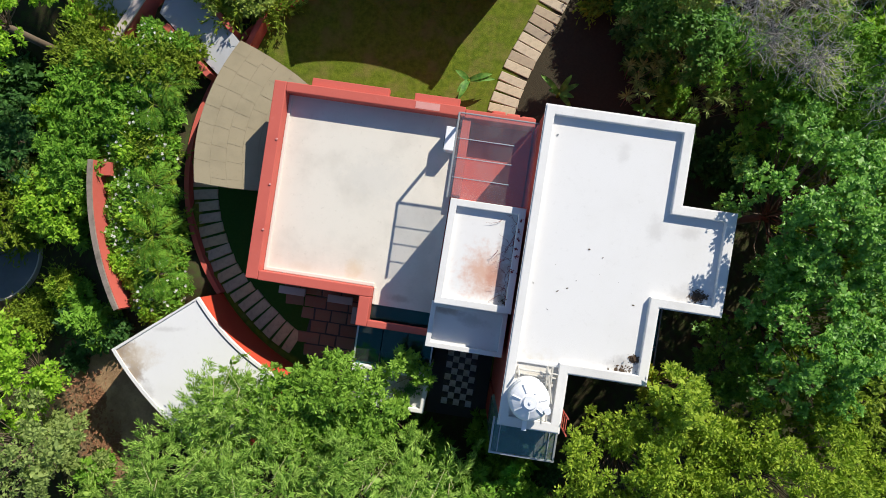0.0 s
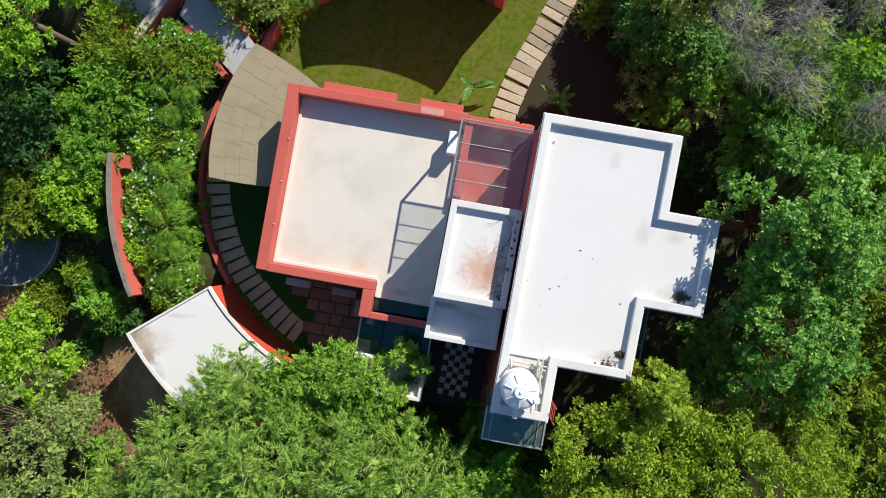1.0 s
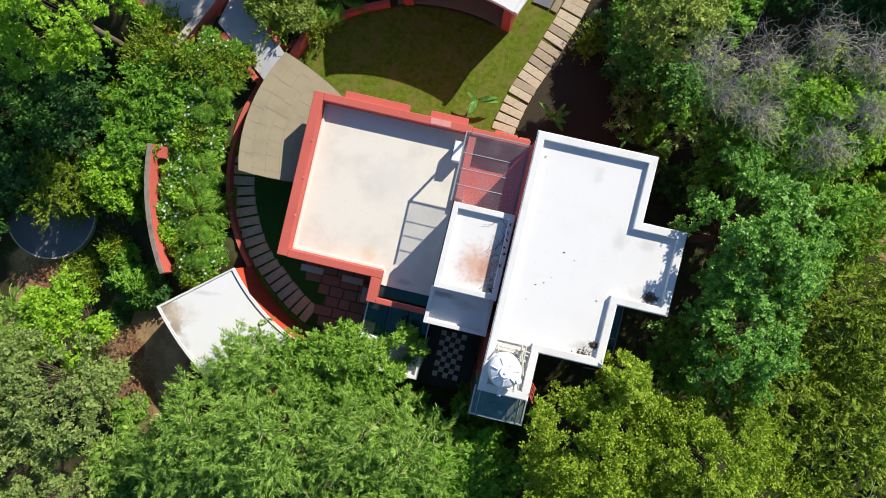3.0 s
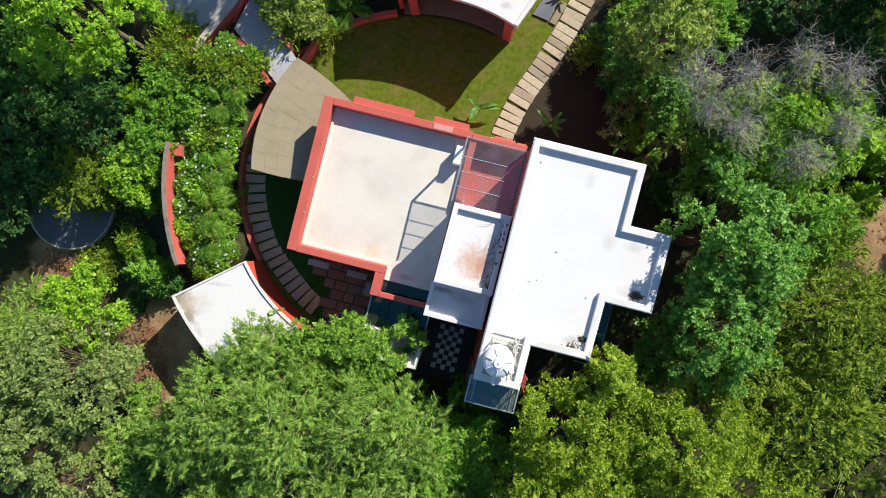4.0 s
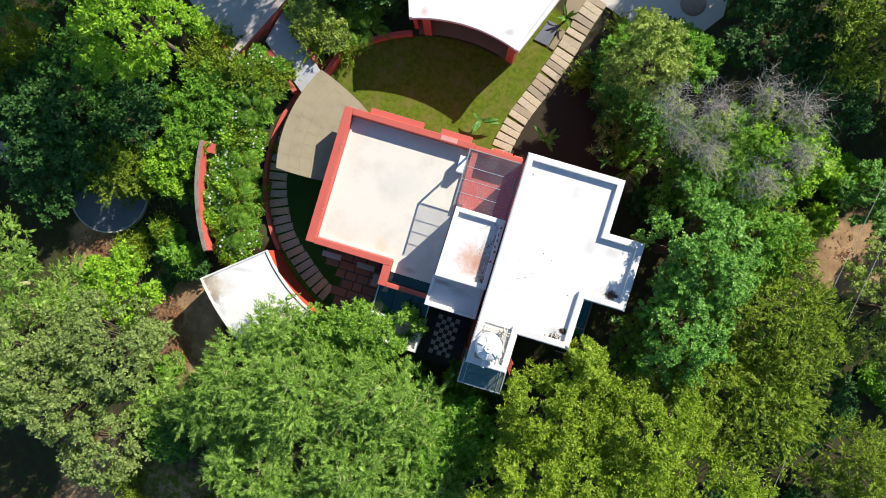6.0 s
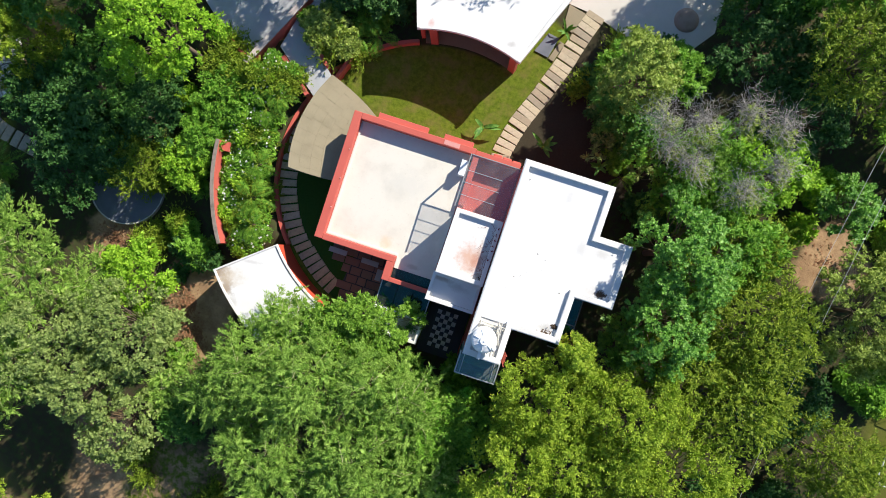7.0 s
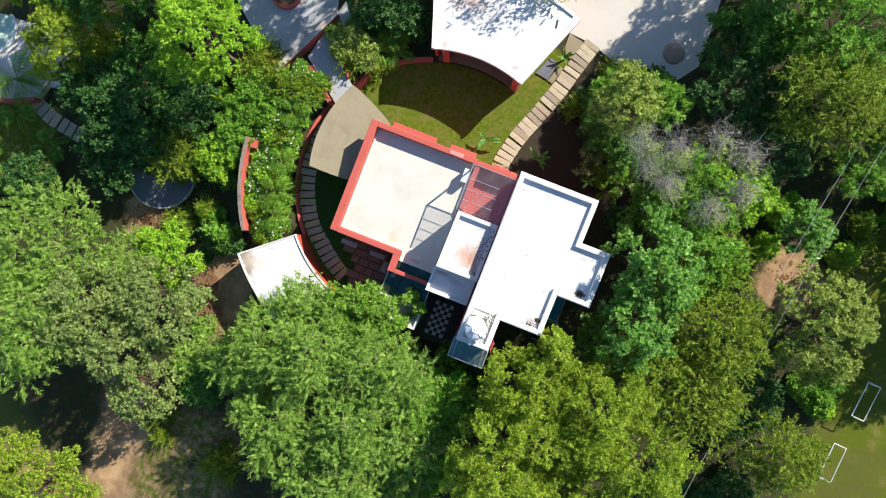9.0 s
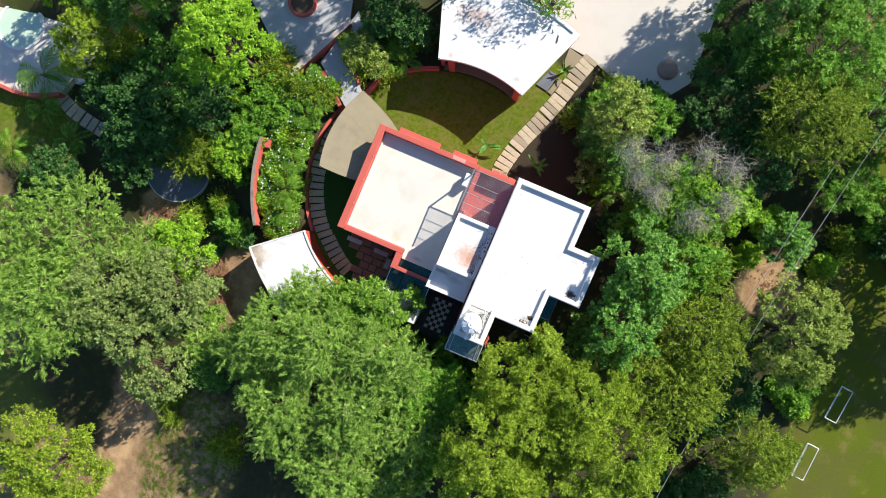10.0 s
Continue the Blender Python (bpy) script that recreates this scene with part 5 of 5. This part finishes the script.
tree(1.9, 16.4, 4.4, 1.8, "mid", "thin green tree leaning over the pavilion roof", 91, bottom=3.1, dens=0.09)
# next two: unseen, added to throw dappled shade on the pavilion roof
tree(-4.6, 16.6, 4.8, 1.9, "mid", "thin leafy unseen tree added to dapple the pavilion roof", 92, bottom=3.0, dens=0.1)
tree(2.6, 19.6, 8.2, 3.0, "mid", "tall thin-leaved unseen tree added to dapple the pavilion roof", 93, bottom=5.4, dens=0.06)


def bare_tree(x, y, top, spots, seed):
    """A dying tree: grey limbs that fan out into curling twigs round each spot (x, y, height share, radius)."""
    rng = np.random.default_rng(seed)
    gz = ground_z(x, y)
    h = top - gz
    lobes = [(np.array([px - x, py - y, h * k]), r) for px, py, k, r in spots]
    t = empty("bare_tree", pose(x, y, gz), "nearly leafless grey tree with a haze of fine twigs", "tree")
    tr, li = wood("bare_tree", rng, lobes, h, 0.17, M["bark_grey"], twigs=4)
    part("trunk", tr, None, t)
    part("branching", li, None, t)
    lines = []
    for c, lr in lobes:
        for _ in range(int(250 * lr)):
            e = unit(rng.normal(size=3) + np.array([0, 0, 0.3]))
            p = c + e * lr * rng.uniform(0.1, 1.15) * np.array([1.1, 1.1, 0.7])
            d = unit(e * 0.4 + rng.normal(size=3))
            line = []
            for k in range(8):
                line.append((tuple(p), 0.0088 * (1 - k / 9)))
                d = unit(d + rng.normal(size=3) * 0.38 + np.array([0, 0, -0.06]))
                p = p + d * 0.13
            lines.append(line)
    V, F = tubes(lines, 3)
    part("twig_haze", mesh_of("twig_haze", V, F, M["bark_grey"]), None, t)
    leafy = [(c + np.array([0.3, -0.3, -0.45]), lr * 0.8) for c, lr in lobes]
    part("crown", foliage("crown", rng, leafy, "tan", 0.65), None, t, "thin pale green leaves")


bare_tree(9.4, 6.6, 7.8, ((8.2, 7.1, 0.97, 0.9), (9.9, 7.2, 0.98, 0.9), (10.0, 5.4, 0.94, 0.8), (8.8, 6.0, 0.92, 0.7)), 31)
bare_tree(12.2, 5.9, 7.6, ((12.1, 8.0, 0.97, 1.0), (13.7, 7.6, 0.96, 0.9), (12.4, 4.5, 0.94, 0.9), (13.9, 5.8, 0.94, 0.8)), 32)
tree(11.0, 5.8, 7.0, 1.7, "fresh", "sunlit yellow-green tree among bare twigs", 33, dens=0.8)
tree(10.6, 4.5, 6.2, 1.2, "mid", "slim green tree beside a bare one", 34, dens=0.8)


def shrub_kind(sp, r, h, label, seed, flowers=0, dens=1.1):
    """A shrub at the origin, radius r, height h: stems, foliage and perhaps blossom."""
    rng = np.random.default_rng(seed)
    lobes = lobes_of(rng, r, r, h, h * 0.2, 0.36, 0.3)
    t = empty("shrub" if not flowers else "flowering_shrub", Matrix(), label, "shrub", "garden shrubs")
    lines = [[((0, 0, -0.15), 0.03), (tuple(c * 0.5), 0.02), (tuple(c), 0.008)] for c, _ in lobes]
    V, F = tubes(lines, 5)
    part("stem", mesh_of("stems", V, F, M["bark"]), None, t)
    part("foliage", foliage("foliage", rng, lobes, sp, dens), None, t)
    if flowers:
        P, D = [], []
        for _ in range(flowers):
            c, lr = lobes[rng.integers(len(lobes))]
            d = unit(rng.normal(size=3) + np.array([0, 0, 1.2]))
            p = c + d * lr * 1.32
            for k in range(6):
                a = k * 1.047 + rng.uniform(0, 0.4)
                P.append(p)
                D.append(unit(np.array([math.cos(a), math.sin(a), 0.35])))
        P, D = np.array(P), np.array(D)
        part("blossom", leaf_mesh("blossom", P, D, np.full(len(P), 0.066), np.full(len(P), 0.055), M["flower"], rng), None, t)
    return t


SHRUBS = [shrub_kind("bright", 0.62, 0.95, "bright green leafy shrub on bare soil", 41), shrub_kind("mid", 0.6, 0.9, "rounded green leafy shrub in a garden bed", 42),
          shrub_kind("mid", 0.58, 0.85, "green shrub dotted with white flowers", 43, 11), shrub_kind("dark", 0.7, 0.9, "dark green shrub growing in deep shade", 44),
          shrub_kind("olive", 0.65, 0.9, "yellowish green shrub with small leaves", 45), shrub_kind("grey", 0.7, 1.0, "dull grey green shrub with small leaves", 46)]
FIRST = set()


def put_shrub(k, x, y, s, rng, zs=1.0):
    m = pose(x, y, ground_z(x, y), 0, 0, rng.uniform(0, 360)) @ Matrix.Diagonal((s, s, s * zs, 1))
    if k not in FIRST:
        FIRST.add(k)
        SHRUBS[k].matrix_world = m
        SHRUBS[k].scale = (1, 1, 1)
        SHRUBS[k].matrix_basis = m
        return
    ob = SHRUBS[k]
    keep = tuple(ob.scale)
    ob.scale = (1, 1, 1)
    copy_thing(ob, m)
    ob.scale = keep


rng = np.random.default_rng(77)
# planting bed between the curved walls
for r, step in ((9.4, 4.8), (9.85, 5.0), (10.35, 4.8), (10.85, 4.5), (11.2, 5.0)):
    a = 146 + rng.uniform(0, 3)
    while a < 209:
        x, y = on_circle(r + rng.uniform(-0.2, 0.2), a)
        k = int(rng.choice([0, 2, 1, 4])) if r < 10.2 else int(rng.choice([2, 2, 2, 0]))
        put_shrub(k, x, y, rng.uniform(0.85, 1.3) * (0.85 if r > 10.7 else 0.6 if r < 9.1 else 1), rng, 1.1)
        a += step * rng.uniform(0.8, 1.2)
# scattered undergrowth: place, spread, number, kinds
PATCHES_A = [
    ((-15.4, 5.4), 1.6, 8, (0, 1)), ((-14.6, 8.2), 1.0, 4, (0, 4)), ((-13.2, 6.6), 1.0, 5, (0, 1, 4)), ((-16.3, 1.6), 1.1, 7, (1, 0)),
    ((-18.4, 2.2), 1.3, 8, (4, 5)), ((-15.2, -3.0), 1.2, 8, (1, 3)), ((-13.9, -2.7), 0.8, 4, (1, 3)), ((-17.0, -1.6), 0.7, 3, (4, 0)),
    ((-9.4, 11.3), 1.2, 8, (1, 5, 0)), ((-8.6, 9.7), 0.7, 4, (4, 5)), ((-7.3, 12.4), 1.0, 6, (1, 3)), ((-5.8, 12.6), 0.7, 4, (3,)),
    ((8.0, 6.8), 0.6, 4, (1, 3)), ((7.0, 7.8), 0.6, 5, (3, 3, 1)),
]
PATCHES_B = [
    ((6.0, 10.4), 0.35, 5, (4, 3, 1)), ((7.6, 11.6), 0.6, 4, (3, 4)), ((10.4, 3.6), 0.8, 5, (3, 1)),
    ((9.6, 11.4), 1.0, 6, (3, 0)), ((15.0, 5.2), 1.4, 8, (0, 1)), ((19.6, 6.6), 1.1, 8, (1, 0)),
    ((23.0, -4.6), 1.1, 9, (0, 1)), ((18.2, 3.8), 0.4, 3, (0,)), ((16.0, 1.0), 1.0, 5, (3,)), ((-22.0, 3.0), 1.8, 9, (3,)),
    ((-25.0, 3.0), 0.9, 5, (3, 1)), ((-29.5, -2.0), 1.5, 7, (5, 1)),
]
PATCHES_C = [
    ((-15.0, -8.9), 0.35, 3, (5, 1)),
    ((-20.0, 6.8), 1.6, 8, (3,)), ((-18.6, -2.8), 0.8, 3, (4,)), ((-11.6, -17.5), 1.0, 3, (4, 1)), ((-17.0, -16.5), 1.5, 4, (4,)),
    ((-1.6, -8.0), 0.6, 5, (1, 3)), ((1.2, -8.4), 0.7, 5, (3, 1)), ((2.2, -9.0), 1.2, 7, (3, 1)), ((2.0, -11.4), 1.2, 7, (3, 1)), ((17.5, -11.5), 1.6, 7, (3,)),
    ((17.0, -6.2), 1.2, 6, (3,)), ((24.0, 4.8), 1.4, 6, (4, 0)), ((26.0, 8.0), 2.0, 8, (1, 3)),
]
PATCHES = PATCHES_A + PATCHES_B + PATCHES_C
for (x, y), sd, n, kinds in PATCHES:
    for _ in range(n):
        put_shrub(int(rng.choice(kinds)), x + rng.normal(0, sd * 0.6), y + rng.normal(0, sd * 0.6), rng.uniform(0.8, 1.5), rng, rng.uniform(0.8, 1.3))


def palm(m, first=None):
    if first:
        return copy_thing(first, m)
    rg2 = np.random.default_rng(5)
    t = empty("palm", m, "young palm with arching feather fronds", "palm", "garden palms")
    part("stem", cyl((0, 0, -0.1), (0, 0, 0.5), 0.09, 0.07, 10), M["bark"], t)
    for k in range(10):
        a = k * 2.399 + rg2.uniform(-0.35, 0.35)
        tilt = rg2.uniform(0.3, 1.05)
        P, D, pts = [], [], []
        for s in np.linspace(0, 1, 18):
            ln = 1.15 * s
            p = np.array([math.cos(a) * ln * math.cos(tilt * (1 - 0.2 * s)), math.sin(a) * ln * math.cos(tilt * (1 - 0.2 * s)), 0.5 + ln * math.sin(tilt) - 0.75 * s * s])
            pts.append((tuple(p), 0.012 * (1.1 - s)))
            if s > 0.15:
                for sd in (-1, 1):
                    P.append(p)
                    D.append(unit(np.array([math.cos(a + sd * 0.85), math.sin(a + sd * 0.85), -0.3 * rg2.uniform(0.2, 1.6)])))
        P, D = np.array(P), np.array(D)
        L = np.tile(0.34 * np.sin(np.linspace(0.5, 2.9, len(P))) + 0.05, 1)
        fr = part("frond", leaf_mesh("frond", P, D, L, np.full(len(P), 0.034), M["leaf_mid"], rg2, 0.2, 0.9), None, t)
        V, F = tubes([pts], 4)
        part("rib", mesh_of("rib", V, F, M["leaf_olive"]), None, fr)
    return t


PALMS = [(-11.9, 5.6, 1.0), (-11.9, 2.5, 1.0), (-11.9, 0.6, 1.15), (-11.7, -0.9, 1.0), (-11.3, 6.3, 0.9), (-7.4, 11.6, 1.25), (-6.6, 10.9, 1.2), (-7.7, 10.6, 0.9), (-31.2, 4.2, 2.0), (-31.0, 2.1, 1.3), (-32.3, -1.4, 1.5), (-28.4, 0.2, 1.3), (8.3, 5.2, 0.9)]
first = None
for x, y, s in PALMS:
    m = pose(x, y, ground_z(x, y) + (0.75 if x > -20 and x < -10 else 0.0), 0, 0, 40 * x) @ Matrix.Scale(s, 4)
    if first is None:
        first = palm(Matrix())
        base_palm = first
        first.matrix_basis = m
        first.scale = (1, 1, 1)
        first.matrix_basis = pose(x, y, ground_z(x, y) + 0.75, 0, 0, 40 * x)
    else:
        palm(m, first)


def banana(x, y, seed, n=6, size=1.0):
    rg2 = np.random.default_rng(seed)
    t = empty("banana_plant", pose(x, y, ground_z(x, y)), "small banana plant with broad arching leaves", "plant")
    part("stem", cyl((0, 0, -0.1), (0, 0, 0.7 * size), 0.07, 0.05, 10), M["leaf_olive"], t)
    for k in range(n):
        a, ln = k * 1.7 + rg2.uniform(-0.9, 0.9), size * rg2.uniform(0.5, 1.25)
        V, F = [], []
        rise = rg2.uniform(0.5, 1.3)
        steps = 9
        for i in range(steps):
            s = i / (steps - 1)
            w = 0.135 * size * math.sin(math.pi * min(1, 0.12 + 0.86 * s)) ** 0.7
            c = np.array([math.cos(a) * ln * s, math.sin(a) * ln * s, 0.6 * size + ln * (rise * s - 0.6 * s * s)])
            sd = np.array([-math.sin(a), math.cos(a), 0])
            V += [c - sd * w + np.array([0, 0, 0.03]), c, c + sd * w + np.array([0, 0, 0.03])]
        for i in range(steps - 1):
            b = 3 * i
            F += [(b, b + 1, b + 4, b + 3), (b + 1, b + 2, b + 5, b + 4)]
        part("leaf", mesh_of("leaf", V, F, M["leaf_deep"], True), None, t)


def rosette(m, first=None):
    if first:
        return copy_thing(first, m)
    rg2 = np.random.default_rng(5)
    t = empty("rosette_plant", m, "small dark plant with a star of narrow leaves", "plant", "rosette plants")
    for k, (ox, oy, oz) in enumerate(((0, 0, 2.1), (0.38, 0.15, 1.8), (-0.2, 0.38, 1.9), (0.15, -0.4, 1.7))):
        V, F = tubes([[((ox * 0.4, oy * 0.4, -0.1), 0.02), ((ox, oy, oz), 0.015)]], 6)
        part("stem", mesh_of("stem", V, F, M["bark"]), None, t)
        a = rg2.uniform(0, 6.28, 26)
        D = unit(np.stack([np.cos(a), np.sin(a), rg2.uniform(0.0, 0.9, 26)], 1))
        P = np.tile(np.array([ox, oy, oz]), (26, 1))
        part("leaf_star", leaf_mesh("leaf_star", P, D, rg2.uniform(0.24, 0.4, 26), np.full(26, 0.06), M["leaf_grey"], rg2), None, t)
    return t


ROSETTES = [(7.05, 6.95), (10.5, 5.9), (6.4, 5.85), (7.15, 8.5), (6.53, 6.79), (7.8, 7.72), (9.5, 5.45), (8.2, 6.6), (6.2, 8.6), (8.9, 5.6), (7.3, 7.3), (9.1, 6.3), (6.9, 9.4)]
star = rosette(pose(*ROSETTES[0], ground_z(*ROSETTES[0])))
for i, (x, y) in enumerate(ROSETTES[1:]):
    rosette(pose(x, y, ground_z(x, y), 0, 0, 77 * i), star)
banana(0.15, 6.75, 1, 5, 0.85)
banana(3.7, 6.2, 2, 6, 0.8)
banana(7.0, 5.6, 3, 6, 0.8)
banana(3.9, 12.9, 4, 7, 0.55)

# ---- stones, tiles and pavers ----


def stone_mesh(name, lx, ly, lz, mat, seed, bevel=0.02):
    rg2 = random.Random(seed)
    bm = bmesh.new()
    add_box(bm, -lx / 2, lx / 2, -ly / 2, ly / 2, -lz, 0, 0)
    for v in bm.verts:
        v.co.x += rg2.uniform(-0.04, 0.04) * min(lx, 0.5)
        v.co.y += rg2.uniform(-0.04, 0.04) * min(ly, 0.5)
    top = [e for e in bm.edges if all(v.co.z > -0.001 for v in e.verts)]
    bmesh.ops.bevel(bm, geom=top, offset=bevel, segments=1, affect="EDGES")
    me = bpy.data.meshes.new(name)
    bmesh.ops.recalc_face_normals(bm, faces=bm.faces)
    bm.to_mesh(me)
    bm.free()
    me.materials.append(mat)
    return me


def piece(name, me, m, parent):
    ob = new(name, me)
    ob.parent = parent
    ob.matrix_basis = m
    return ob


rs = random.Random(9)
# arc of stepping stones between the wall and the red house
arc_path = empty("arc_path", Matrix(), "curved path of sandstone stepping stones", "path", kind="structure")
meshes = [stone_mesh("stone", 0.96, 0.385, 0.12, M["arc_stone"], k) for k in range(5)]
a = 143.0
while a < 237:
    edge = min(wall_in(a), 8.4 - 0.018 * max(0.0, min(a, 218.0) - 201.0)) - 0.02
    size = 1.05 - 0.004 * max(0.0, a - 225.0)
    x, y = on_circle(edge - 0.48 * size, a)
    piece("stone", rs.choice(meshes), pose(x, y, 0.05 + rs.uniform(0, 0.015), rs.uniform(-1, 1), rs.uniform(-1, 1), a + rs.uniform(-2, 2)) @ Matrix.Diagonal((size, 1, 1, 1)), arc_path)
    a += 3.55
# garden path to the driveway
way = [(5.45, 14.1), (4.8, 12.75), (4.1, 11.1), (3.2, 9.3), (2.2, 7.5), (1.52, 5.8), (1.4, 5.1)]


def along(pts, step):
    """Even steps along a smooth line through pts, with the heading there."""
    P = [Vector(p) for p in pts]
    dense = []
    for i in range(len(P) - 1):
        p0, p1, p2, p3 = P[max(i - 1, 0)], P[i], P[i + 1], P[min(i + 2, len(P) - 1)]
        for k in range(20):
            t = k / 20
            dense.append(0.5 * ((2 * p1) + (p2 - p0) * t + (2 * p0 - 5 * p1 + 4 * p2 - p3) * t * t + (3 * p1 - p0 - 3 * p2 + p3) * t ** 3))
    res, acc = [], step
    for p, q in zip(dense, dense[1:]):
        acc += (q - p).length
        if acc >= step:
            acc -= step
            res.append((p, math.degrees(math.atan2(q.y - p.y, q.x - p.x))))
    return res


garden_path = empty("garden_path", Matrix(), "winding garden path of sandstone slabs", "path", kind="structure")
meshes = [stone_mesh("stone", 0.37, 1.1, 0.12, M["step_stone"], 20 + k) for k in range(5)]
for p, h in along(way, 0.425):
    piece("stone", rs.choice(meshes), pose(p.x, p.y, 0.05 + rs.uniform(0, 0.015), rs.uniform(-1, 1), rs.uniform(-1, 1), h + rs.uniform(-2, 2)), garden_path)
west_path = empty("west_path", Matrix(), "path of grey stepping slabs by the paved court", "path", kind="structure")
meshes = [stone_mesh("stone", 0.5, 1.0, 0.12, M["arc_stone"], 40 + k) for k in range(3)]
for p, h in along([(-30.2, 2.95), (-29.2, 2.33), (-28.2, 1.92), (-26.8, 1.45)], 0.6):
    piece("stone", rs.choice(meshes), pose(p.x, p.y, ground_z(p.x, p.y) + 0.08, 0, 0, h), west_path)
# chequered floor
court = empty("checker_floor", HM, "black and white chequered tile floor", "floor", kind="structure")
part("base", box(-0.58, 1.74, -6.6, -2.11, -0.05, 0.06, 0.0), M["dark_floor"], court)
tw, tb = stone_mesh("tile", 0.235, 0.235, 0.02, M["tile_white"], 50, 0.003), stone_mesh("tile", 0.235, 0.235, 0.02, M["tile_black"], 51, 0.003)
for i in range(5):
    for j in range(9):
        piece("tile", tw if (i + j) % 2 == 0 else tb, pose(0.06 + 0.243 * i, -6.05 + 0.243 * j, 0.085), court)
# red sandstone pavers of the courtyard
yard = empty("courtyard_paving", HM, "dark red sandstone paving of a shaded courtyard", "paving", kind="structure")
part("base", prism([(-5.6, -2.1), (-3.5, -2.1), (-3.5, -6.6), (-5.2, -6.6), (-5.9, -4.4)], -0.05, 0.03), M["dark_floor"], yard)
meshes = [stone_mesh("paver", lx, 0.44, 0.1, M["paver"], 60 + k) for k, lx in enumerate((0.5, 0.62, 0.74, 0.86))]
sizes = (0.5, 0.62, 0.74, 0.86)
y = -2.45
while y > -6.6:
    x = -6.9 + rs.uniform(-0.3, 0.3)
    while x < -3.6:
        k = rs.randrange(4)
        cx = x + sizes[k] / 2
        wp = HM @ Vector((cx, y, 0))
        if math.hypot(wp.x - CX, wp.y - CY) < 7.9 and not (math.hypot(wp.x - CX, wp.y - CY) > 6.6 and math.degrees(math.atan2(wp.y - CY, wp.x - CX)) % 360 < 239) and cx < -3.75:
            piece("paver", meshes[k], pose(cx, y, 0.045 + rs.uniform(0, 0.015), 0, 0, rs.uniform(-1.5, 1.5)), yard)
        x += sizes[k] + 0.05
    y -= 0.49
# paving flags of the entry deck
for i in range(6):
    v = 0.004 if i % 2 else -0.05
    while v < 0.995:
        e = v + rs.uniform(0.1, 0.145)
        if e > 0.95:
            e = 0.998
        part("flag", deck_piece(0.62 * i + 0.004, 0.62 * i + 0.616, max(0.002, v) + 0.001, e - 0.001, 2.641, 2.645 + rs.uniform(0, 0.007), 3, 1), M["slab"], deck)
        v = e if e < 0.99 else 1.0
